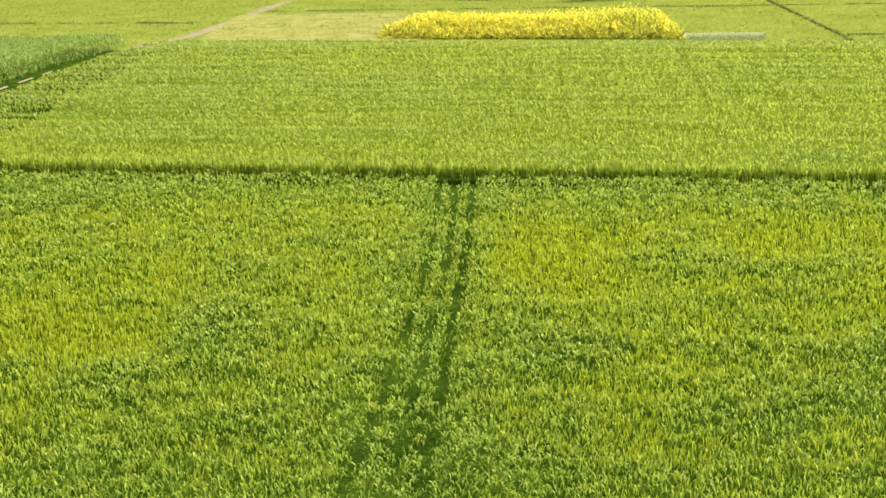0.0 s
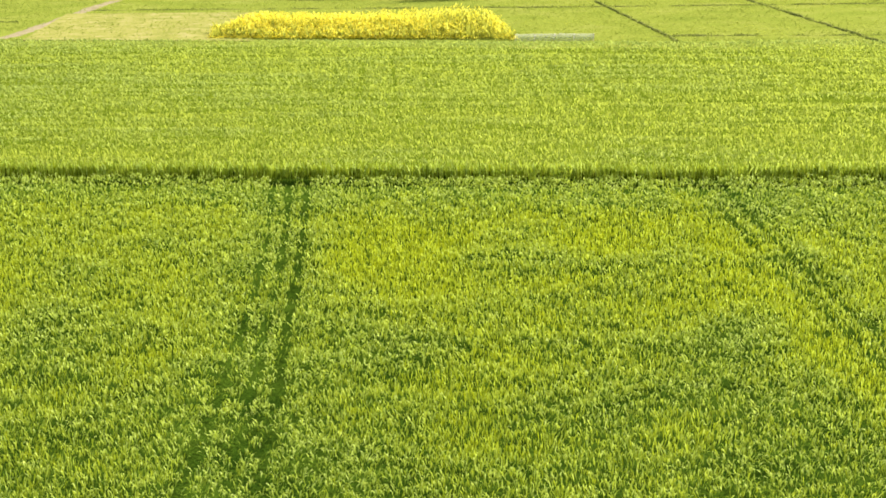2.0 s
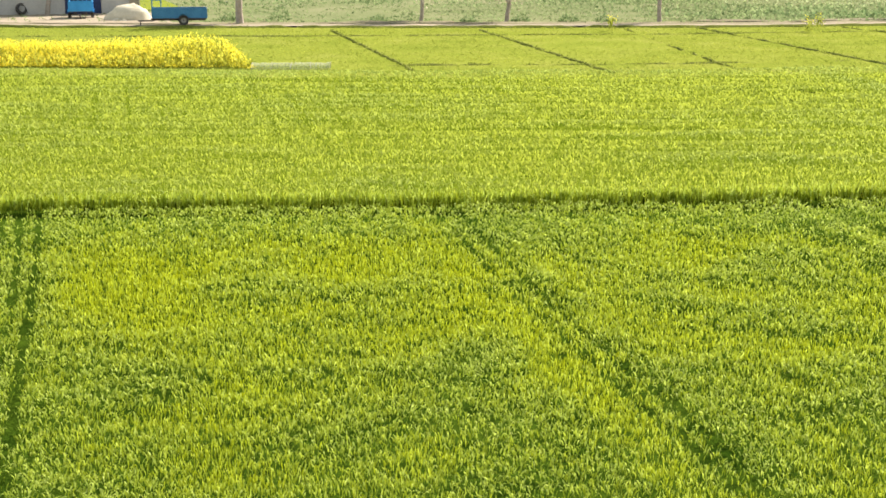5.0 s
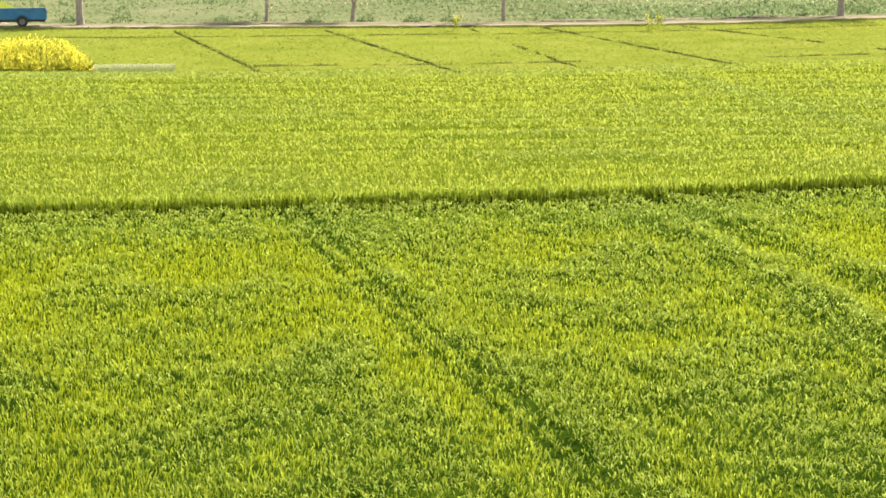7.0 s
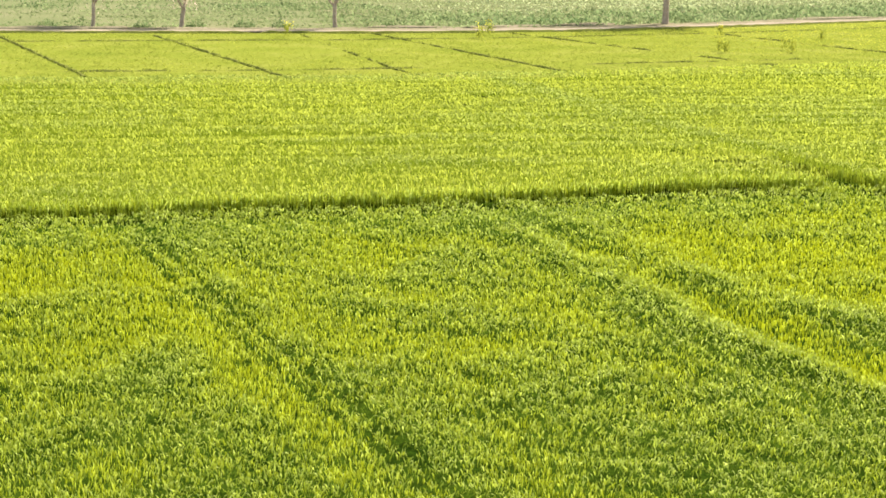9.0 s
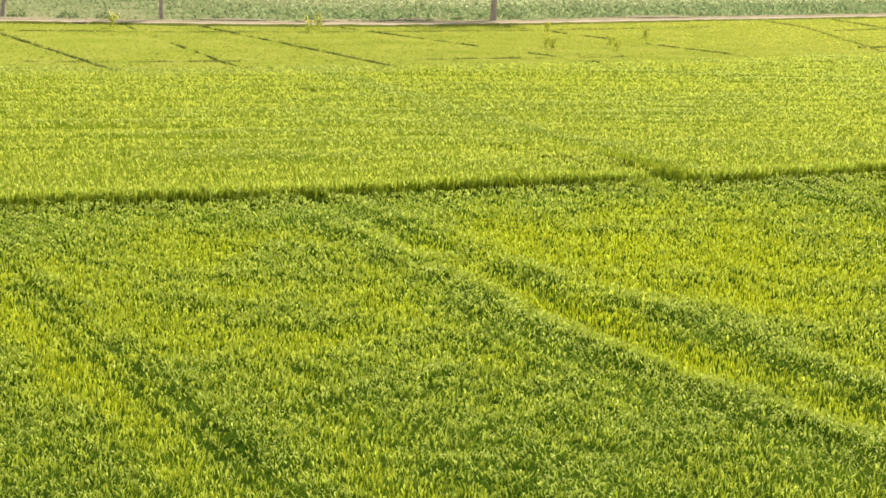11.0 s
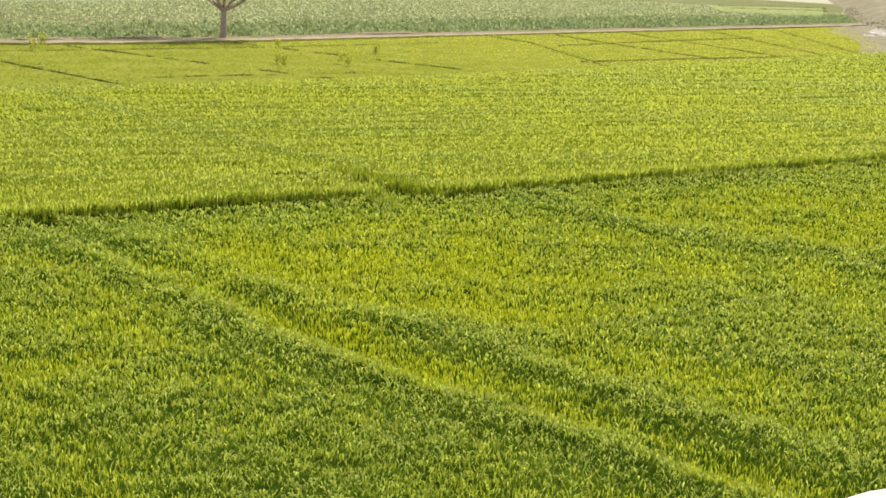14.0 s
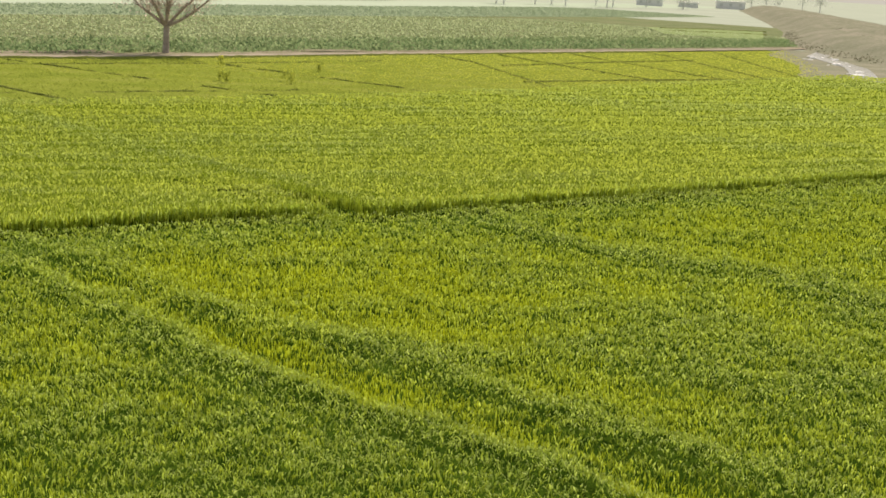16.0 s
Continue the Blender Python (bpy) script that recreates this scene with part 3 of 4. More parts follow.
def bund(pts, high=0.22, wide=0.42, breaks=0.0, tufts=9, label="low dark grassy bund between fodder plots"):
    """A low uneven ridge along a line, with grass on it."""
    p = [Vector((*q, 0)) for q in pts]
    rail = []
    for a, b in zip(p, p[1:]):
        c = max(2, int((b - a).length / 0.8))
        rail += [a.lerp(b, i / c) for i in range(c)]
    rail.append(p[-1])
    vs, fs, tx, ty = [], [], [], []
    for i, q in enumerate(rail):
        d = (rail[min(i + 1, len(rail) - 1)] - rail[max(i - 1, 0)]).normalized()
        s = Vector((d.y, -d.x, 0))
        whole = min(1.0, max(0.12, 0.5 + 6 * (float(small(q.x * 0.9 + 5, q.y * 0.9)) - breaks)))
        h = high * whole * (0.6 + 0.8 * small(q.x * 1.7, q.y * 1.7))
        w = wide * (0.4 + 0.6 * whole) * (0.7 + 0.6 * small(q.y * 2, q.x * 2))
        q = q + s * 0.3 * (float(small(q.x, q.y)) - 0.5)
        for o, z in ((-w, -0.03), (-w * 0.45, h * 0.85), (w * 0.4, h), (w, -0.03)):
            vs.append((q.x + s.x * o, q.y + s.y * o, z))
        if small(q.x * 0.9 + 5, q.y * 0.9) > breaks:
            for _ in range(tufts):
                o, f = rng.uniform(-wide, wide), rng.uniform(-0.4, 0.4)
                tx.append(q.x + s.x * o + d.x * f)
                ty.append(q.y + s.y * o + d.y * f)
        if i:
            for j in range(3):
                m = (i - 1) * 4 + j
                fs.append((m, m + 1, m + 5, m + 4))
    ridge = mesh_from("field_bund", vs, fs, BUND_EARTH, smooth=True)
    tagged(ridge, label, "bund", "bunds between the plots")
    c = len(tx)
    tagged(blades("grass", np.array(tx), np.array(ty), np.full(c, 0.02), rng.uniform(0.12, 0.28, c), rng.uniform(0.04, 0.09, c), rng.uniform(0.2, 0.9, c), rng.uniform(0.4, 1.4, c),
           rng.random(c), rng.random(c), BUND_GRASS, ridge), kind="stuff")
    return ridge


BUND_EARTH = surface("bund_earth", (0.09, 0.11, 0.022), (0.17, 0.19, 0.05), 0.8, 8, 0.95, 0.5)
for k, d in enumerate(DIVIDERS):
    bund(d, 0.12, 0.15 if k < 2 else 0.12, (0.25, 0.25, 0.5, 0.36, 0.5, 0.5, 0.2, 0.2, 0.2, 0.2, 0.2)[k], 4)
bund([(19.7, 87.0), (22, 86.4), (33, 84), (39, 83), (50.6, 82), (63, 81.2), (72, 81)], 0.12, 0.2, 0.5, 5)
bund([(-14, 120), (18.7, 111.3), (34, 108), (46.4, 105.5), (60, 104.2), (80, 104.5), (100, 107)], 0.1, 0.18, 0.4, 4)
bund([(-48, 121), (-30, 114.5), (-17, 110)], 0.12, 0.2, 0.5, 5)
bund([(-48, 107), (-34, 103), (-24, 99)], 0.12, 0.2, 0.4, 5)
bund([(94.7, 84.4), (108, 84.5), (121.8, 83.7), (133, 84)], 0.15, 0.16, 0.25, 5)
bund([(110, 101), (125, 104), (150, 108)], 0.15, 0.16, 0.3, 5)
bund([(xx, float(road_y(xx)) - 0.7) for xx in (-14, 3.8, 18, 32.8, 49.6, 60, 70, 86, 110, 140, 165)], 0.2, 0.3, 0.25, 5, "dark grassy verge along the farm track")

PATH_EARTH = surface("path_earth", (0.20, 0.172, 0.10), (0.285, 0.245, 0.155), 0.8, 7, 1.0, 0.4)
xs = []
for a, b in zip(PATH, PATH[1:]):
    xs += [(a[0] + (b[0] - a[0]) * t / 14, a[1] + (b[1] - a[1]) * t / 14) for t in range(14)]
xs.append(PATH[-1])
pv, pf = [], []
for i, (a, b) in enumerate(xs):
    w = (0.08 if b < 92 else 0.5) * (1 + 1.1 * (float(small(a * 2, b * 2)) - 0.5))
    for o, z in ((-w, 0.02), (-w * 0.5, 0.05), (w * 0.5, 0.05), (w, 0.02)):
        pv.append((a + o, b, z))
    if i and (b > 92 or small(a * 1.3, b * 0.9) > 0.5):
        pf += [((i - 1) * 4 + j, (i - 1) * 4 + j + 1, i * 4 + j + 1, i * 4 + j) for j in range(3)]
tagged(mesh_from("field_path", pv, pf, PATH_EARTH, smooth=True), "narrow trodden earth path between wheat and plots", "path", "", "structure")

x, y = scatter(-34, -15, 58, 93, 150, lambda x, y: np.where((x < line_x(PATH, y) - 0.5) & (y < 91.5 - 0.55 * (x + 17)), 1.0, 0.0))
k = len(x)
v = np.clip(0.6 + 0.9 * (waves(x, y) - 0.5), 0, 1)
length = rng.uniform(0.16, 0.3, k)
tagged(blades("wheat_field", x, y, np.where(x > line_x(PATH, y) - 1.1, rng.uniform(0, 0.7, k), 0.85 * rng.uniform(0.92, 1.03, k) - length * 0.85), length, rng.uniform(0.04, 0.08, k), rng.uniform(0.0, 0.35, k), rng.uniform(0.1, 1.4, k),
              rng.random(k), v, BARLEY), "taller blue-green wheat block beside the earth path", "wheat field", "", "stuff")

# ---- mustard ----
mustard = thing("mustard_crop", 5, 92, 0, 0, "patch of tall mustard in full yellow bloom", "mustard")


def mustard_at(x, y):
    return np.where((y > 91.6 - 0.36 * x) & (y < 95.6 - 0.27 * x) & (x > -3.4 + 0.5 * (small(y, x) - 0.5)) & (x < 13.4 + (small(x, y) - 0.5)), 1.0, 0.0)


x, y = scatter(-4, 14.5, 86, 100, 60, mustard_at)
k = len(x)
right = np.clip((x - 5.5) / 6, 0, 1)
slope = np.clip((x + 3.6) / 2.2, 0.35, 1) * np.clip((14.0 - x) / 1.6, 0.3, 1)
top = (1.05 + 0.3 * right + 0.45 * (small(x * 1.5, y * 1.5) - 0.5)) * slope * rng.uniform(0.8, 1.12, k) * np.clip(0.12 + (y - 91.6 + 0.36 * x) / 2.8, 0.12, 1)
length = rng.uniform(0.3, 0.6, k)
stem = blades("foliage", x - 5, y - 92, rng.uniform(0.05, 0.75, k) * top, length, rng.uniform(0.06, 0.14, k), rng.uniform(0, 0.5, k), rng.uniform(0.2, 1.5, k), rng.random(k), rng.random(k), MUSTARD_LEAF, mustard)
keep = rng.random(k) < (1 - 0.82 * right * np.clip((13.2 - x) / 1.0, 0.4, 1)) * np.clip(0.35 + 1.1 * small(y * 1.5, x * 1.5), 0, 1)
x, y, top = x[keep], y[keep], top[keep]
x, y, top = np.repeat(x, 12) + rng.normal(0, 0.12, 12 * len(x)), np.repeat(y, 12) + rng.normal(0, 0.12, 12 * len(y)), np.repeat(top, 12)
k = len(x)
blades("bloom", x - 5, y - 92, top * (1.08 - 1.0 * rng.random(k) ** 1.25), rng.uniform(0.1, 0.2, k), rng.uniform(0.035, 0.075, k), rng.uniform(0.1, 1.0, k), rng.uniform(0.3, 1.8, k), rng.uniform(0.25, 1.0, k), rng.random(k), PETAL, mustard)


def mustard_plant(px, py, high, flowers):
    t = thing("mustard_plant", px, py, 0, 0, "lone bushy mustard plant standing in the plots", "mustard", "lone mustard plants")
    k = 60
    a = rng.uniform(-0.25, 0.25, k) * high
    tagged(blades("leaves", a, rng.uniform(-0.25, 0.25, k) * high, rng.uniform(0, 0.7, k) * high, rng.uniform(0.2, 0.4, k), rng.uniform(0.06, 0.12, k), rng.uniform(0, 0.7, k), rng.uniform(0, 1.5, k), rng.random(k), rng.random(k), CLOVER, t), kind="stuff")
    if flowers:
        k = 22
        tagged(blades("flowers", rng.normal(0, 0.2, k) * high, rng.normal(0, 0.2, k) * high, rng.uniform(0.6, 1.05, k) * high, rng.uniform(0.07, 0.15, k), rng.uniform(0.05, 0.1, k), rng.uniform(0, 1, k), rng.uniform(0, 1.5, k), rng.random(k), rng.random(k), PETAL, t), kind="stuff")


for px, py, h, fl in ((67.7, 88.8, 1.0, False), (72.7, 87.9, 1.1, False), (57.0, 103.9, 1.2, True), (59.6, 107.1, 1.1, True), (71.4, 85.6, 1.0, False), (66.9, 87.1, 0.9, False), (44, 110, 1.1, True), (83, 96, 0.9, False), (77, 101, 1.0, True)):
    mustard_plant(px, py, h, fl)

# ---- plastic row cover beside the mustard ----
m, nn, ll, bb = material("milky_plastic")
bb.inputs["Base Color"].default_value = (0.5, 0.53, 0.38, 1)
bb.inputs["Roughness"].default_value = 0.45
tr = nn.new("ShaderNodeBsdfTransparent")
mx = nn.new("ShaderNodeMixShader")
mx.inputs[0].default_value = 0.66
ll.new(bb.outputs[0], mx.inputs[1])
ll.new(tr.outputs[0], mx.inputs[2])
ll.new(mx.outputs[0], nn["Material Output"].inputs["Surface"])
PLASTIC = m
cover = thing("row_cover", 15.55, 86.0, 0.02, -14, "low milky plastic sheet tunnel over a seed bed", "row cover")
cv, cf = [], []
for i in range(29):
    xx = -2.15 + 4.3 * i / 28
    h = 0.36 + 0.012 * math.cos(i * math.pi / 2) + 0.03 * (random.random() - 0.5)
    for j in range(9):
        a = math.pi * j / 8
        cv.append((xx, 0.55 * math.cos(a), h * math.sin(a)))
    if i:
        cf += [((i - 1) * 9 + j, (i - 1) * 9 + j + 1, i * 9 + j + 1, i * 9 + j) for j in range(8)]
mesh_from("plastic_sheet", cv, cf, PLASTIC, cover, smooth=True)
for i in range(5):
    bm = bmesh.new()
    ring = []
    for j in range(9):
        a = math.pi * j / 8
        c = Vector((0, 0.57 * math.cos(a), 0.37 * math.sin(a)))
        n2 = Vector((0, math.cos(a), math.sin(a)))
        ring.append([bm.verts.new(c + n2 * 0.012 * math.cos(q) + Vector((0.012 * math.sin(q), 0, 0))) for q in (0, 2.1, 4.2)])
    for p0, p1 in zip(ring, ring[1:]):
        for j in range(3):
            bm.faces.new((p0[j], p0[(j + 1) % 3], p1[(j + 1) % 3], p1[j]))
    hoop = part("hoop", bm, RIM, cover)
    hoop.location.x = -2.15 + 4.3 * i / 4

# ---- weeds behind the farm track ----
def weeds_at(x, y):
    d = y - road_y(x)
    return np.where((d > 4.2) & (y < line_y(WEED_FAR, x)) & (np.degrees(np.arctan2(x, y)) > 0), 1.0, 0.0) * np.clip(1.2 - d / 90, 0.3, 1)


x, y = scatter(0, 250, 112, 252, 10, lambda x, y: weeds_at(x, y) * np.where(x < 62, 1, 0.8) * np.clip(3.2 * (small(x * 0.4, y * 0.55) - 0.36) + 0.5 * (x > 58), 0.12, 1) * np.where((x < 46) & (y < 165), 0.12 + 0.88 * (np.sin((x + 0.02 * (y - 130)) * 2 * math.pi / 1.15) > 0.0), 1))
d = y - road_y(x)
v = np.clip(0.25 + 0.9 * (waves(x * 0.5, y * 0.5) - 0.5) + 0.75 * np.exp(-((d - 12) / 11) ** 2) * np.clip((x - 50) / 25, 0, 1) + 0.4 * np.exp(-((d - 40) / 9) ** 2) * (x < 70) + 0.15 * (x < 60) - 0.3 * (x > 72) * np.clip((d - 22) / 6, 0, 1), 0, 1)
k = len(x)
tagged(blades("weeds", x, y, np.full(k, 0.04), rng.uniform(0.18, 0.40, k) * (0.5 + 0.9 * v), rng.uniform(0.10, 0.26, k), rng.uniform(0.4, 1.2, k), rng.uniform(0.4, 1.7, k), rng.random(k), v, WEED),
       "scattered pale weeds and green clumps on fallow ground", "weeds", "", "stuff")

x, y = scatter(66, 260, 118, 225, 4.0, lambda x, y: np.where(y < line_y(WEED_FAR, x), 1.0, 0.0) * np.clip((x - 66) / 25, 0, 1) * np.clip((y - road_y(x) - 17) / 9, 0, 1) * np.clip(0.45 + 1.2 * (waves(x * 0.6, y * 0.4) - 0.3), 0, 1))
k = len(x)
tagged(blades("dry_grass", x, y, np.full(k, 0.05), rng.uniform(0.16, 0.36, k), rng.uniform(0.14, 0.3, k), rng.uniform(0.3, 1.2, k), rng.uniform(0.5, 1.7, k), rng.random(k), rng.random(k), DRY_GRASS),
       "pale dry grass on the fallow field", "grass", "", "stuff")

x, y = scatter(52, 200, 112, 160, 4.0, lambda x, y: np.where((y - road_y(x) > 5) & (y - road_y(x) < 26), 1.0, 0.0) * np.clip(3.5 * (small(x * 0.35, y * 0.5) - 0.40), 0, 1) * np.clip((x - 52) / 20, 0, 1))
k = len(x)
tagged(blades("green_scrub", x, y, np.full(k, 0.04), rng.uniform(0.25, 0.7, k) * (0.5 + waves(x, y)), rng.uniform(0.14, 0.3, k), rng.uniform(0.1, 0.9, k), rng.uniform(0.4, 1.7, k), rng.random(k), rng.uniform(0.35, 1, k), WEED),
       "dense green scrub beside the farm track", "scrub", "", "stuff")

# bushes and earth heaps along the track
def bush(px, py, r, h, mat=WEED, label="low green roadside bush"):
    t = thing("bush", px, py, 0.05, 0, label, "bush", "roadside bushes")
    k = int(260 * r)
    a, q = rng.uniform(0, 2 * math.pi, k), np.sqrt(rng.random(k)) * r
    z = rng.random(k) * h * np.clip(1 - (q / r) ** 2, 0.1, 1)
    blades("foliage", q * np.cos(a), q * np.sin(a), z, rng.uniform(0.12, 0.3, k), rng.uniform(0.08, 0.16, k), rng.uniform(0.1, 1.2, k), rng.uniform(0.3, 1.8, k), rng.random(k), 0.6 + 0.4 * rng.random(k), mat, t)


for px, py, r, h in ((22.4, 128.5, 0.9, 1.6), (18.3, 129.6, 0.8, 0.8), (40.8, 121.6, 0.8, 0.7), (36.5, 122, 0.7, 0.6), (44.5, 120.5, 0.9, 0.7), (47, 119.2, 0.7, 0.8), (29.5, 124, 0.8, 0.6), (56, 117.5, 0.7, 0.6), (79, 117, 0.6, 0.7), (86, 117.8, 0.7, 0.9), (64, 116.2, 0.6, 0.6)):
    bush(px, py, r, h)


def heap(px, py, lx, ly, h, rz, mat, name="earth_mound", label="low heap of dug earth beside the track", category="earth heap", seed=0, lump=0.35):
    bm = bmesh.new()
    bmesh.ops.create_uvsphere(bm, u_segments=28, v_segments=14, radius=1)
    for q in bm.verts:
        f = 1 + lump * (noise.noise(q.co * 2.2 + Vector((seed, 0, 0))) + 0.4 * noise.noise(q.co * 6 + Vector((0, seed, 0))))
        q.co = Vector((q.co.x * lx * f, q.co.y * ly * f, max(q.co.z, -0.05) * h * f))
    ob = part(name, bm, mat, smooth=True)
    ob.matrix_world = pose(px, py, 0.06, 0, 0, rz)
    return tagged(ob, label, category)


for i, (px, py, lx, ly, h) in enumerate(((29, 122.3, 4.5, 0.8, 0.22), (33.5, 121.4, 3.0, 0.7, 0.18), (57, 116.6, 4.0, 0.8, 0.18), (66, 115.6, 5, 0.8, 0.15), (74, 116.4, 3.5, 0.8, 0.2), (104, 119.4, 6, 0.9, 0.18))):
    heap(px, py, lx, ly, h, -14 if px < 65 else 6, VERGE, seed=i)

# ---- trees along the track ----
def tube(bm, pts, radii, segs=7):
    rings = []
    for i, p in enumerate(pts):
        d = (pts[min(i + 1, len(pts) - 1)] - pts[max(i - 1, 0)]).normalized()
        u = d.orthogonal().normalized()
        w = d.cross(u)
        rings.append([bm.verts.new(p + (u * math.cos(a) + w * math.sin(a)) * radii[i]) for a in (2 * math.pi * k / segs for k in range(segs))])
    for a, b in zip(rings, rings[1:]):
        best = min(range(segs), key=lambda s: (a[0].co - b[s].co).length)
        b[:] = b[best:] + b[:best]
        for k in range(segs):
            bm.faces.new((a[k], a[(k + 1) % segs], b[(k + 1) % segs], b[k]))
    bm.faces.new(rings[-1])
    bmesh.ops.recalc_face_normals(bm, faces=bm.faces)


def limb_path(r, start, way, length, steps, wander, lift):
    pts, d = [start], way.normalized()
    for _ in range(steps):
        d = (d + Vector((r.uniform(-1, 1), r.uniform(-1, 1), r.uniform(-0.6, 0.6))) * wander + Vector((0, 0, lift))).normalized()
        pts.append(pts[-1] + d * length / steps)
    return pts


def tree(px, py, seed, trunk_r, fork, limbs, reach, leaves, lean=0.0, spread=0.5, label="half-bare roadside tree with dry reddish leaves"):
    """limbs: bearing in degrees, rise in degrees, length for each main limb."""
    r = random.Random(seed)
    t = thing("tree", px, py, 0.03, 0, label, "tree", "trees along the farm track")
    bm = bmesh.new()
    top = Vector((lean * fork, 0, fork))
    pts = [Vector((0, 0, -0.1)), Vector((0.02, 0, 0.15)), Vector((lean * fork * 0.35 + r.uniform(-0.05, 0.05), 0, fork * 0.45)), top * 0.98, top + Vector((0, 0, 0.25))]
    tube(bm, pts, [trunk_r * 1.45, trunk_r * 1.15, trunk_r, trunk_r * 0.98, trunk_r * 0.6], 10)
    part("trunk", bm, BARK, t, smooth=True)
    tips = []
    for b, e, ln in limbs:
        b, e = radians(b), radians(e)
        way = Vector((math.cos(b) * math.cos(e), math.sin(b) * math.cos(e), math.sin(e)))
        path = limb_path(r, top - Vector((0, 0, 0.1)), way, ln, 7, 0.16, 0.05)
        bm = bmesh.new()
        r0 = trunk_r * 0.62
        tube(bm, path, [r0 * (1 - 0.82 * i / 7) for i in range(8)], 7)
        for i in range(2, 8):
            for _ in range(2):
                w = (path[i] - path[i - 1]).normalized() + Vector((r.uniform(-1, 1), r.uniform(-1, 1), r.uniform(-0.3, 0.9))) * 0.9
                sub = limb_path(r, path[i], w, ln * r.uniform(0.25, 0.48), 4, 0.3, 0.06)
                rr = r0 * (1 - 0.82 * i / 7) * 0.5
                tube(bm, sub, [rr, rr * 0.75, rr * 0.5, rr * 0.35, rr * 0.15], 5)
                for q in sub[2:]:
                    tw = limb_path(r, q, Vector((r.uniform(-1, 1), r.uniform(-1, 1), r.uniform(-0.4, 0.8))), ln * 0.16, 2, 0.4, 0)
                    tube(bm, tw, [rr * 0.3, rr * 0.2, rr * 0.08], 3)
                    tips += tw + [q]
        part("limb", bm, BARK, t, smooth=True)
    k = leaves
    c = np.array([tips[r.randrange(len(tips))] for _ in range(k)])
    c += rng.normal(0, spread, (k, 3))
    blades("crown", c[:, 0], c[:, 1], c[:, 2], rng.uniform(0.14, 0.3, k), rng.uniform(0.09, 0.16, k), rng.uniform(0.3, 2.5, k), rng.uniform(0.5, 2.8, k), rng.random(k), rng.random(k), TREE_LEAF, t)


tree(18.55, 125.0, 1, 0.29, 2.1, ((160, 62, 4.5), (100, 82, 4.5), (25, 48, 4.2), (-60, 60, 3.8), (200, 35, 3.6)), 4, 4200)
tree(33.0, 123.6, 2, 0.15, 1.8, ((120, 70, 3.4), (20, 58, 3.0), (-70, 70, 2.8)), 3, 2600, 0.06)
tree(39.6, 121.6, 3, 0.17, 1.5, ((150, 55, 2.6), (30, 62, 2.8), (-80, 70, 2.8)), 3, 2800, 0.14)
tree(51.2, 117.8, 4, 0.16, 1.75, ((155, 60, 4.2), (80, 85, 4.0), (20, 58, 4.2), (-90, 60, 3.0)), 3, 1700)
tree(82.0, 115.6, 5, 0.27, 2.5, ((150, 30, 6.6), (125, 60, 6.4), (85, 80, 5.6), (-38, 20, 6.4), (205, 34, 6.0), (-20, 48, 5.6), (-120, 55, 4.4)), 4, 9000, 0.02, spread=0.55)
tree(4.3, 140.6, 6, 0.2, 3.2, ((120, 60, 3), (30, 60, 3), (-70, 60, 3)), 3, 1500, 0.16)

# ---- trolleys ----
def tyre_and_rim(parent, x, y, r, w):
    ty = part("tyre", wheel_mesh(bmesh.new(), r, w, r * 0.56), RUBBER, parent, smooth=True)
    rim = part("rim", wheel_mesh(bmesh.new(), r * 0.57, w * 0.6, r * 0.12, 20), RIM, ty, "dusty steel rim")
    ty.location = (x, y, r)
    return ty


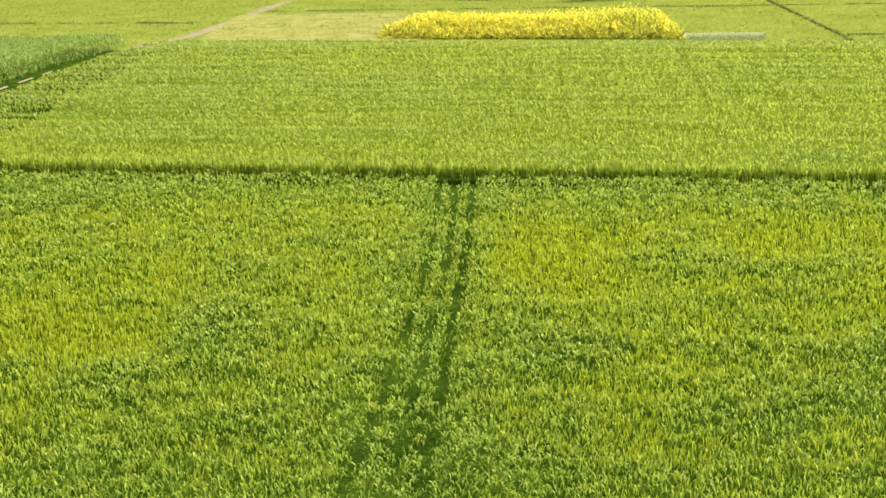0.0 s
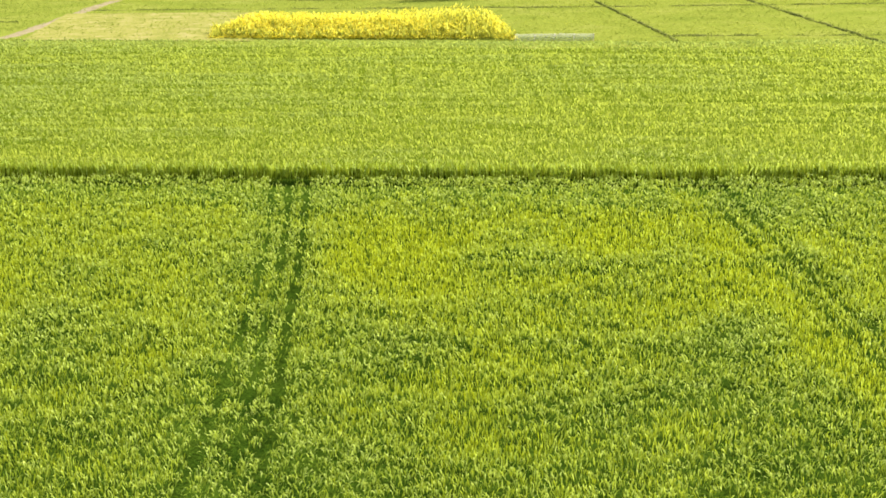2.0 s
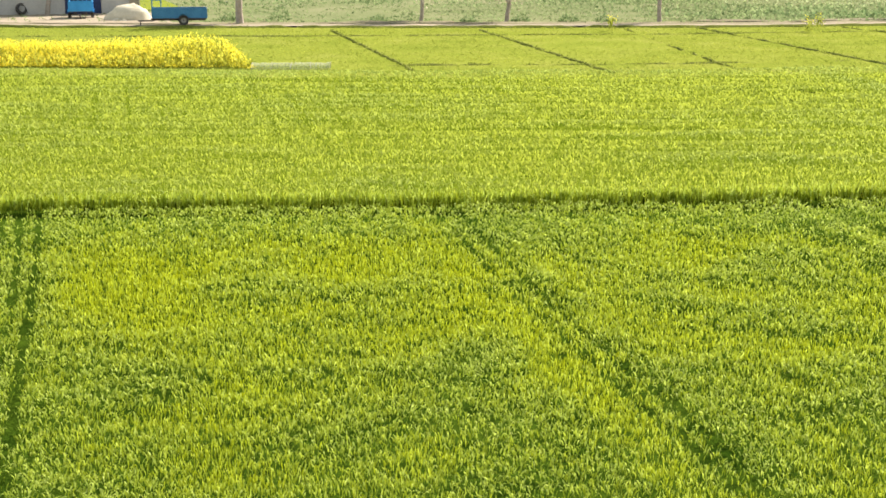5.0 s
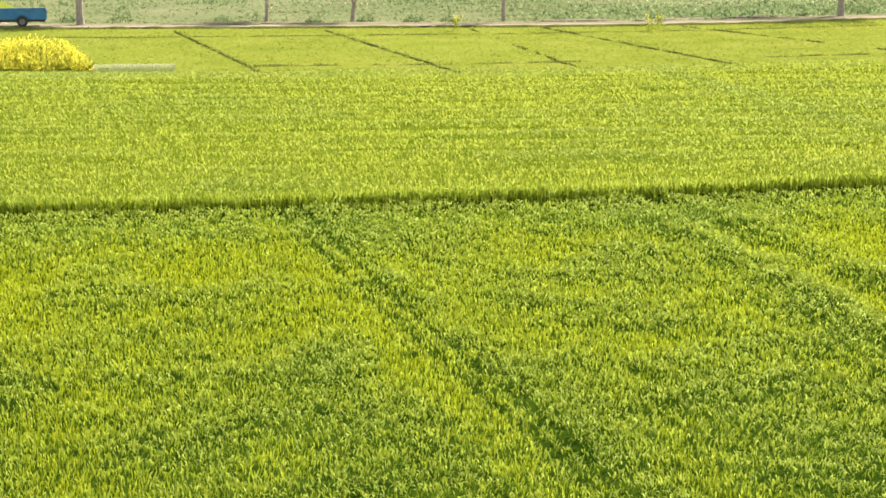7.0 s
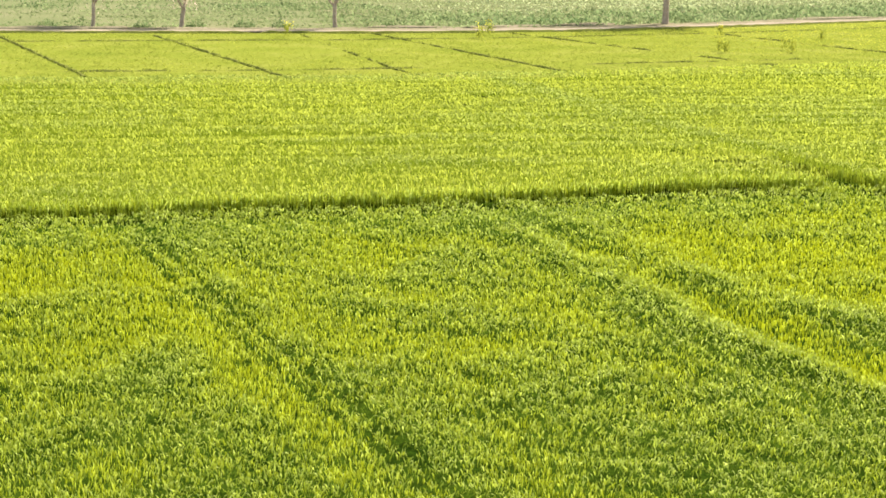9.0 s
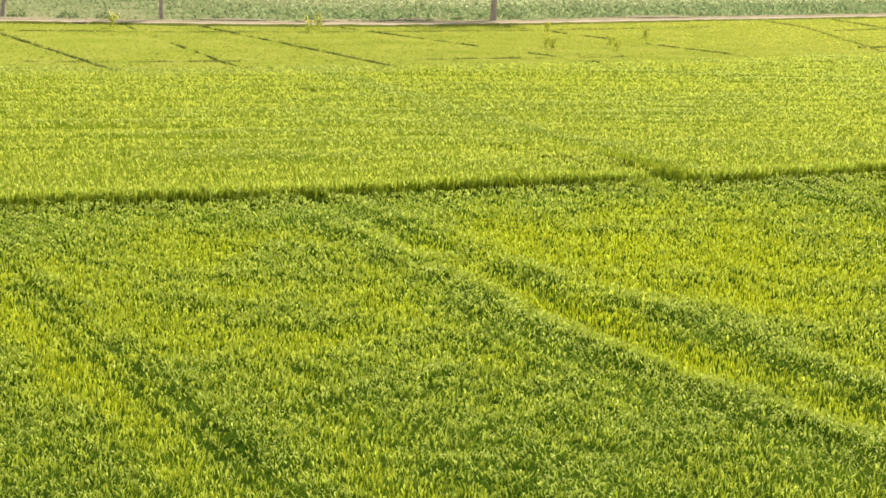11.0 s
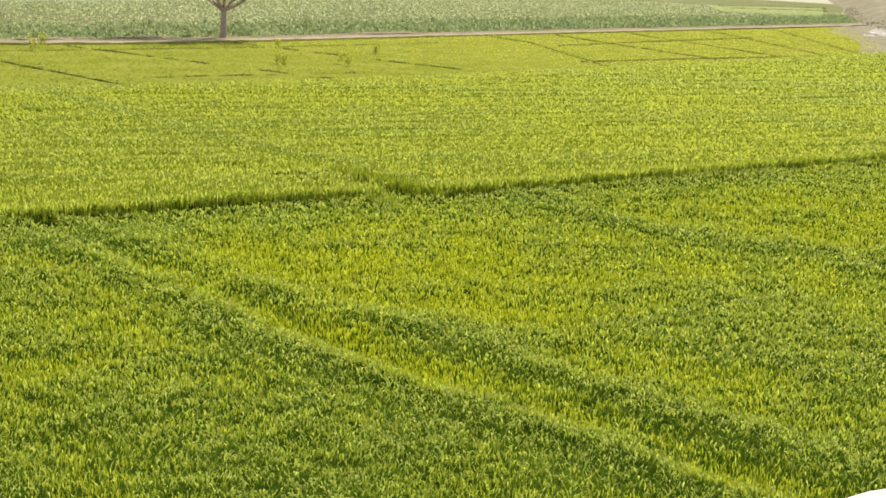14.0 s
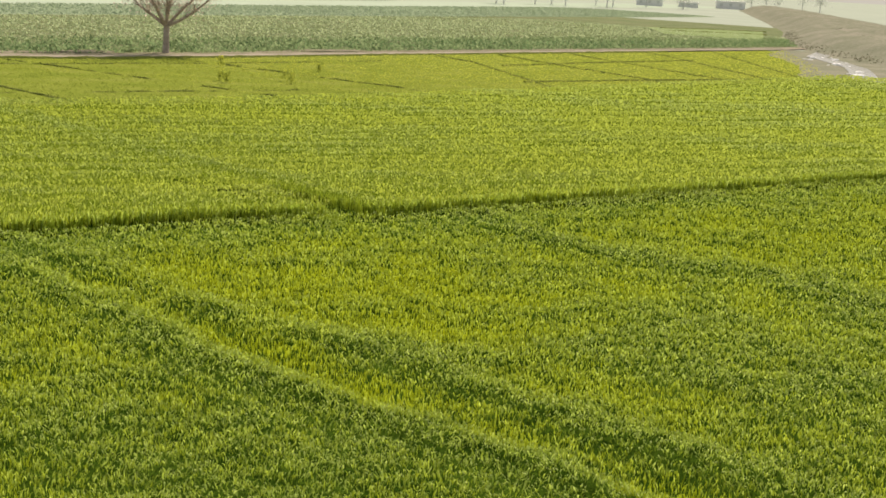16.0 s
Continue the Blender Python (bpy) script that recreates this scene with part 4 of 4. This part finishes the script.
def trolley(px, py, rz, paint, length, width, floor_z, side_h, wheel_r, axle_x, rack_h, label):
    t = thing("farm_trolley", px, py, 0.1, rz, label, "trolley", "blue trolleys by the shed")
    x0, x1, y0, y1 = -length / 2, length / 2, -width / 2, width / 2
    boxed("bed_floor", x0, y0, floor_z - 0.06, x1, y1, floor_z, STEEL, t, "rusty steel floor", 0.01)
    for yy in (y0, y1):
        side = boxed("side_panel", x0, yy - 0.025, floor_z, x1, yy + 0.025, floor_z + side_h, paint, t, "", 0.01)
        s = -1 if yy < 0 else 1
        for i in range(7):
            xx = x0 + 0.04 + (length - 0.08) * i / 6
            boxed("rib", xx - 0.025, yy + s * 0.026 - 0.012, floor_z + 0.01, xx + 0.025, yy + s * 0.026 + 0.03, floor_z + side_h - 0.03, paint, side)
        boxed("top_rail", x0 - 0.02, yy - 0.045, floor_z + side_h, x1 + 0.02, yy + 0.045, floor_z + side_h + 0.06, paint, side, "", 0.01)
    boxed("tailgate", x1 - 0.025, y0 + 0.03, floor_z + 0.004, x1 + 0.025, y1 - 0.03, floor_z + side_h - 0.01, paint, t, "", 0.01)
    boxed("front_panel", x0 - 0.025, y0 + 0.03, floor_z + 0.004, x0 + 0.025, y1 - 0.03, floor_z + side_h + 0.1, paint, t, "", 0.01)
    if rack_h:
        rack = boxed("front_rack", x0 - 0.04, y0, floor_z + rack_h - 0.07, x0 + 0.04, y1, floor_z + rack_h, paint, t, "blue welded head rack", 0.01)
        for i in range(6):
            yy = y0 + 0.04 + (width - 0.08) * i / 5
            boxed("post", x0 - 0.03, yy - 0.03, floor_z + 0.1, x0 + 0.03, yy + 0.03, floor_z + rack_h - 0.07, paint, rack)
        for yy in (y0 + 0.02, y1 - 0.02):
            boxed("brace", x0 + 0.66, yy - 0.025, floor_z + side_h + 0.06, x0 + 0.72, yy + 0.025, floor_z + rack_h - 0.15, paint, rack)
            boxed("brace", x0 + 0.04, yy - 0.02, floor_z + rack_h - 0.2, x0 + 0.72, yy + 0.02, floor_z + rack_h - 0.15, paint, rack)
    for yy in (-0.4, 0.4):
        boxed("chassis_beam", x0 - 0.1, yy - 0.05, floor_z - 0.2, x1 - 0.1, yy + 0.05, floor_z - 0.06, STEEL, t)
    boxed("drawbar", x0 - 1.1, -0.06, floor_z - 0.28, x0 + 0.1, 0.06, floor_z - 0.18, STEEL, t)
    boxed("jockey_stand", x0 - 0.95, -0.04, 0.0, x0 - 0.87, 0.04, floor_z - 0.2, STEEL, t)
    boxed("axle", axle_x - 0.05, y0 + 0.1, wheel_r - 0.05, axle_x + 0.05, y1 - 0.1, wheel_r + 0.05, STEEL, t)
    for yy in (y0 + 0.02, y1 - 0.02):
        tyre_and_rim(t, axle_x, yy, wheel_r, 0.24)
        bm = bmesh.new()
        s = -1 if yy < 0 else 1
        arc = [(axle_x + (wheel_r + 0.09) * math.cos(a), wheel_r + (wheel_r + 0.09) * math.sin(a)) for a in (math.pi * (0.12 + 0.76 * i / 12) for i in range(13))]
        rows = [[bm.verts.new((cx, yy + s * o, cz)) for cx, cz in arc] for o in (-0.16, 0.17)]
        for i in range(12):
            bm.faces.new((rows[0][i], rows[0][i + 1], rows[1][i + 1], rows[1][i]))
        g = bmesh.ops.solidify(bm, geom=bm.faces[:], thickness=0.03)
        part("mudguard", bm, paint, t)
    return t


trolley(13.85, 124.9, -6.5, BLUE, 4.2, 1.95, 0.55, 0.7, 0.4, 0.3, 1.55, "faded blue two-wheeled farm trolley parked on the verge")
trolley(6.9, 135.6, 85, BLUE_LIGHT, 2.6, 1.9, 0.62, 0.75, 0.33, 0.2, 1.7, "light blue small trolley standing before the shed door")

# heap of sacks under a pale sheet
heap(10.5, 132.0, 1.85, 1.1, 1.3, -8, SHEET, "covered_heap", "heap of straw under a pale cream sheet", "heap", 11, 0.14)
for i, (a, b, s) in enumerate(((9.4, 131.0, 0.35), (10.0, 130.8, 0.3), (12.8, 130.8, 0.4), (13.2, 131.2, 0.3))):
    heap(a, b, s, s * 0.7, s * 0.7, 20 * i, SHEET if i != 2 else BANK_EARTH, "filled_sack", "pale filled sack slumped by the heap", "sack", 20 + i)

# ---- shed ----
shed = thing("shed", 3.0, 145.6, 0, -2, "plain grey farm shed with a wide dark blue door", "shed")
boxed("wall", -14, -4, 0, 3.0, -3.75, 4.3, PLASTER, shed, "", 0.01)
boxed("wall", 6.1, -4, 0, 9.4, -3.75, 4.3, PLASTER, shed, "", 0.01)
boxed("lintel", 3.0, -4, 3.4, 6.1, -3.75, 4.3, PLASTER, shed)
boxed("wall", -14, 3.75, 0, 9.4, 4, 4.3, PLASTER, shed)
boxed("wall", 9.15, -3.75, 0, 9.4, 3.75, 4.3, PLASTER, shed)
boxed("wall", -14, -3.75, 0, -13.75, 3.75, 4.3, PLASTER, shed)
boxed("roof", -14.3, -4.5, 4.3, 9.7, 4.3, 4.5, PLASTER, shed, "", 0.02)
boxed("pillar", 8.5, -4.3, 0, 9.3, -4.003, 4.28, BANK_EARTH, shed, "brown brick pillar", 0.01)
for i in range(4):
    leaf_door = boxed("door_leaf", 3.02 + 0.77 * i, -3.92, 0.05, 3.02 + 0.77 * i + 0.74, -3.86, 3.38, SHUTTER, shed, "", 0.005)
    for z in (0.4, 1.7, 3.0):
        boxed("cross_bar", 3.05 + 0.77 * i, -3.95, z, 3.02 + 0.77 * i + 0.71, -3.921, z + 0.08, SHUTTER, leaf_door)
sheet("yard", lambda xx: float(road_y(xx)) + 3.4, lambda xx: 141.7, -22, 13.5, 2.5, 0.14, DUST, 0.04, "bare dusty yard before the shed", "yard")
sheet("fodder_plot_ground", lambda xx: 146 + 0.0 * xx, lambda xx: 166, 12.6, 16.6, 1.0, 0.16, CLOVER_FLOOR, 0.05, "small bright green plot beside the shed", "field")
for a, b in ((2.2, 141.6), (2.9, 141.9)):
    tt = part("old_tyre", wheel_mesh(bmesh.new(), 0.5, 0.28, 0.28), RUBBER, smooth=True)
    tt.matrix_world = pose(a, b, 0.62, -14, 0, 20)
    tagged(tt, "worn tractor tyre leaning near the shed wall", "tyre", "old tyres")

# ---- far fields ----
FAR_PLOT = surface("far_plot", (0.19, 0.245, 0.10), (0.235, 0.285, 0.13), 0.1, 2, 0.95, 0.0)
fv, ff = [], []
for i in range(9):
    for j in range(9):
        a, b = i / 8, j / 8
        q = Vector((258, 198)).lerp(Vector((288, 190)), a).lerp(Vector((227, 170)).lerp(Vector((231, 152)), a), b)
        fv.append((q.x, q.y, 0.16 + 0.04 * random.random()))
        if i and j:
            ff.append(((i - 1) * 9 + j - 1, (i - 1) * 9 + j, i * 9 + j, i * 9 + j - 1))
tagged(mesh_from("far_plot_ground", fv, ff, FAR_PLOT, smooth=True), "small bright green plot by the earth bank", "field", "", "structure")
bund([(259, 195), (274, 194), (286, 188)], 0.3, 0.5, 0.0, 4)
bund([(247, 184), (258, 179), (268, 176)], 0.3, 0.5, 0.0, 4)
# Soil and leaf of this strip are lightened: haze painted into the green.
HAZED_STRIP = surface("hazed_strip_soil", (0.20, 0.25, 0.15), (0.25, 0.30, 0.19), 0.1, 2, 0.95, 0.0)
HAZED_CROP_LEAF = leaf("hazed_crop_leaf", (0.29, 0.35, 0.23), (0.25, 0.325, 0.205), (0.34, 0.385, 0.27), 0.8, 0.5, 0.0, 0.3)
GREEN_FAR = [(-60, 270), (64, 262), (86, 214), (135, 231), (270, 287), (400, 345), (800, 520)]
PALE_FAR = [(-60, 280), (66, 272), (90, 238), (152, 262), (326, 347), (500, 430), (900, 620)]
sheet("far_green_strip", lambda q: line_y(WEED_FAR, q), lambda q: line_y(GREEN_FAR, q), -60, 420, 12, 0.03, HAZED_STRIP, 0.05, "strip of green crop behind the trees, haze in its colour", "field")
sheet("far_pale_strip", lambda q: line_y(GREEN_FAR, q), lambda q: line_y(PALE_FAR, q), -60, 700, 12, 0.03, HAZED_PALE, 0.05, "yellow-green far field strip, paled by haze in its colour", "field")
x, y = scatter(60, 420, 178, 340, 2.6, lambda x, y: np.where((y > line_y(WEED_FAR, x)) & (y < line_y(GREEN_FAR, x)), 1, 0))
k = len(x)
tagged(blades("hazed_far_crop", x, y, np.full(k, 0.1), rng.uniform(0.2, 0.4, k), rng.uniform(0.2, 0.4, k), rng.uniform(0.3, 1.2, k), rng.uniform(0.6, 1.6, k), rng.random(k), 0.5 + 0.5 * rng.random(k), HAZED_CROP_LEAF), "bushy green crop in a far strip, haze in its colour", "crop", "", "stuff")
# Grey-green leaves carry the haze in their own colour.
HAZED_LEAF = leaf("hazed_tree_leaf", (0.52, 0.54, 0.48), (0.48, 0.52, 0.46), (0.56, 0.57, 0.52), 0.9, 0.55, 0.0, 0.3)


def far_tree(px, py, h, seed, r0=2.2):
    r = random.Random(seed)
    t = thing("far_tree", px, py, 0, 0, "far tree greyed by haze in its colours", "tree", "trees on the horizon")
    bm = bmesh.new()
    tube(bm, [Vector((0, 0, 0)), Vector((0.2, 0, h * 0.3)), Vector((0.1, 0, h * 0.75))], [0.3, 0.22, 0.08], 6)
    part("trunk", bm, HAZED_BARK, t)
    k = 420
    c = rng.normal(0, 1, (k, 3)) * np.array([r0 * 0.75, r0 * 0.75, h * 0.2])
    blades("crown", c[:, 0], c[:, 1], np.clip(h * 0.68 + c[:, 2], h * 0.3, None), rng.uniform(0.5, 1.0, k), rng.uniform(0.5, 1.0, k), rng.uniform(0, 2, k), rng.uniform(0, 2.5, k), rng.random(k), rng.random(k), HAZED_LEAF, t)


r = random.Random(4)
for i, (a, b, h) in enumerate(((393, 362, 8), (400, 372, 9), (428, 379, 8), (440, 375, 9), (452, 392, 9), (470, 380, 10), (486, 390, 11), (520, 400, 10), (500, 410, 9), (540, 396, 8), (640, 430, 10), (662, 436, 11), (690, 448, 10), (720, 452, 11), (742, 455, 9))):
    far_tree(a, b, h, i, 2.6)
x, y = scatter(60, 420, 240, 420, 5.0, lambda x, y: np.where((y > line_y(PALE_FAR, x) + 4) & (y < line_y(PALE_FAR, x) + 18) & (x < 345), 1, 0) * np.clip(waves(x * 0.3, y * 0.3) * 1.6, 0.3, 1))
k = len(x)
tagged(blades("hazed_woods", x, y, rng.uniform(0, 7, k), rng.uniform(0.5, 1.2, k), rng.uniform(0.5, 1.0, k), rng.uniform(0, 1.5, k), rng.uniform(0, 2, k), rng.random(k), rng.random(k), HAZED_LEAF), "belt of trees greyed by haze in its colours", "woods", "", "stuff")


def far_house(px, py, w, d, h, rz):
    t = thing("far_house", px, py, 0, rz, "low far house with haze put into its pale walls", "house", "houses on the horizon")
    boxed("wall", -w / 2, -d / 2, 0, w / 2, d / 2, h, HAZED_WALL, t)
    boxed("roof", -w / 2 - 0.4, -d / 2 - 0.4, h, w / 2 + 0.4, d / 2 + 0.4, h + 0.5, HAZED_WALL, t)
    for i in range(3):
        xx = -w / 2 + w * (i + 0.5) / 3
        win = boxed("window", xx - 0.7, -d / 2 - 0.06, 1.2, xx + 0.7, -d / 2 - 0.003, 2.6, HAZED_BARK, t)
        boxed("sill", xx - 0.8, -d / 2 - 0.16, 1.1, xx + 0.8, -d / 2 - 0.062, 1.198, HAZED_WALL, win)


for q in ((590, 452, 12, 8, 2.6, -52), (612, 446, 9, 8, 2.0, -52), (655, 452, 14, 8, 3.2, -52), (346, 380, 8, 7, 3.0, -40)):
    far_house(*q)

# ---- stream and bank ----
STREAM = [(205, 124), (186, 114), (176, 105), (164, 95), (150, 86), (140, 80), (150, 66), (190, 45)]
m, nn, ll, bb = material("stream_water")
bb.inputs["Base Color"].default_value = (0.16, 0.15, 0.11, 1)
bb.inputs["Roughness"].default_value = 0.12
wv = nn.new("ShaderNodeTexNoise")
wv.inputs["Scale"].default_value = 3
bp = nn.new("ShaderNodeBump")
bp.inputs["Strength"].default_value = 0.25
ll.new(wv.outputs["Fac"], bp.inputs["Height"])
ll.new(bp.outputs["Normal"], bb.inputs["Normal"])
WATER = m


def ribbon(name, pts, profile, mat, label, category, bumpy=0.0, step=2.5):
    """A strip along a line, its cross-section given as (offset, height)."""
    rail = []
    p = [Vector((*q, 0)) for q in pts]
    for a, b in zip(p, p[1:]):
        c = max(1, int((b - a).length / step))
        rail += [a.lerp(b, i / c) for i in range(c)]
    rail.append(p[-1])
    at = np.linspace(profile[0][0], profile[-1][0], 28)
    profile = list(zip(at, np.interp(at, [q[0] for q in profile], [q[1] for q in profile])))
    v, f, w = [], [], len(profile)
    for i, q in enumerate(rail):
        d = (rail[min(i + 2, len(rail) - 1)] - rail[max(i - 2, 0)]).normalized()
        s = Vector((d.y, -d.x, 0))
        for o, z in profile:
            c = q + s * (o + bumpy * 1.2 * (float(patch(q.x - o, q.y + o)) - 0.5))
            v.append((c.x, c.y, z * (1 + bumpy * (float(patch(c.x, c.y)) + 0.6 * float(small(c.x, c.y)) - 0.8))))
        if i:
            f += [((i - 1) * w + j, (i - 1) * w + j + 1, i * w + j + 1, i * w + j) for j in range(w - 1)]
    return tagged(mesh_from(name, v, f, mat, smooth=True), label, category, "", "structure")


ribbon("stream_bed", STREAM, [(-7, 0.2), (-5, 0.15), (-3, 0.06), (1.2, 0.06), (2.2, 0.09), (4.0, 0.09), (6.0, 0.06), (7.0, -0.03)], BANK_EARTH, "muddy grey stream bed", "stream bed", 0.4)
ribbon("water", STREAM, [(-1.4, 0.11), (0, 0.115), (1.3, 0.11)], WATER, "shallow stream glinting in the sun", "water", 0.3)
BANK = [(623, 424), (388, 254), (300, 192), (262, 168), (228, 145), (199, 121), (180, 103), (168, 88), (174, 66), (215, 44)]
ribbon("earth_bank", BANK, [(-40, 0.0), (-32, 1.1), (-24, 2.0), (-16, 2.5), (-9, 2.5), (-5, 1.8), (-2, 0.6), (0, 0.1), (1, -0.03)], BANK_EARTH, "bare grey-brown earth bank beyond the stream", "bank", 0.5)
BANK_DRY = leaf("dry_bank_scrub", (0.20, 0.195, 0.13), (0.14, 0.15, 0.095), (0.27, 0.25, 0.185), 0.9, 0.4)
# Flat white lumps added in place of foam and sky glints.
for i in range(20):
    t = r.random()
    j = min(int(t * 4), 3)
    a, b = STREAM[j + 1], STREAM[j + 2]
    u = t * 4 - j
    s = r.uniform(0.25, 0.8)
    heap(a[0] + (b[0] - a[0]) * u + r.uniform(-3, 3), a[1] + (b[1] - a[1]) * u + r.uniform(-3, 3), s, s * r.uniform(0.5, 0.9), s * 0.3, r.uniform(0, 180), WHITEWASH, "glint_lump", "white lump in place of foam and glints on the stream", "stone", 40 + i)
k = 15000
b = rng.uniform(0, 1, k)
cx, cy = np.interp(b, np.linspace(0, 1, 7), [q[0] for q in BANK[2:9]]), np.interp(b, np.linspace(0, 1, 7), [q[1] for q in BANK[2:9]])
tagged(blades("bank_scrub", cx + (off := rng.uniform(0, 14, k)) * 0.8, cy - off * 0.6, np.clip(off * 0.22, 0, 2.2) - 0.1, rng.uniform(0.2, 0.5, k), rng.uniform(0.15, 0.4, k), rng.uniform(0, 1, k), rng.uniform(0.3, 1.8, k), rng.random(k), rng.random(k), BANK_DRY),
       "dry brown scrub on the earth bank", "scrub", "", "stuff")

# ---- the house roof underfoot ----
house = thing("roof_terrace", 0, 0, 0, 0, "whitewashed house with a flat roof and low parapet", "house")
boxed("wall", -5, -9, 0, 6, 0.55, 6.3, WHITEWASH, house)
boxed("roof_slab", -5.2, -9.2, 6.3, 6.2, 0.75, 6.45, WHITEWASH, house, "", 0.02)
boxed("parapet", -5.2, 0.5, 6.45, 1.0, 0.72, 7.2, WHITEWASH, house, "", 0.02)
boxed("parapet", 1.0, 0.42, 6.45, 6.2, 0.68, 7.42, WHITEWASH, house, "", 0.02)
bm = bmesh.new()
cap = [(1.14, 0.30), (1.14, 0.70), (1.17, 0.747), (1.23, 0.757), (1.27, 0.754), (1.31, 0.742), (1.36, 0.727), (1.55, 0.69), (6.2, 0.69), (6.2, 0.30)]
lo = [bm.verts.new((a, b, 7.42)) for a, b in cap]
hi = [bm.verts.new((a, b, 7.522)) for a, b in cap]
bm.faces.new(hi)
bm.faces.new(lo[::-1])
for i in range(len(cap)):
    j = (i + 1) % len(cap)
    bm.faces.new((lo[i], lo[j], hi[j], hi[i]))
bmesh.ops.recalc_face_normals(bm, faces=bm.faces)
bmesh.ops.bevel(bm, geom=bm.edges[:], offset=0.012, segments=2, affect="EDGES")
part("coping", bm, WHITEWASH, house, "white rounded coping")
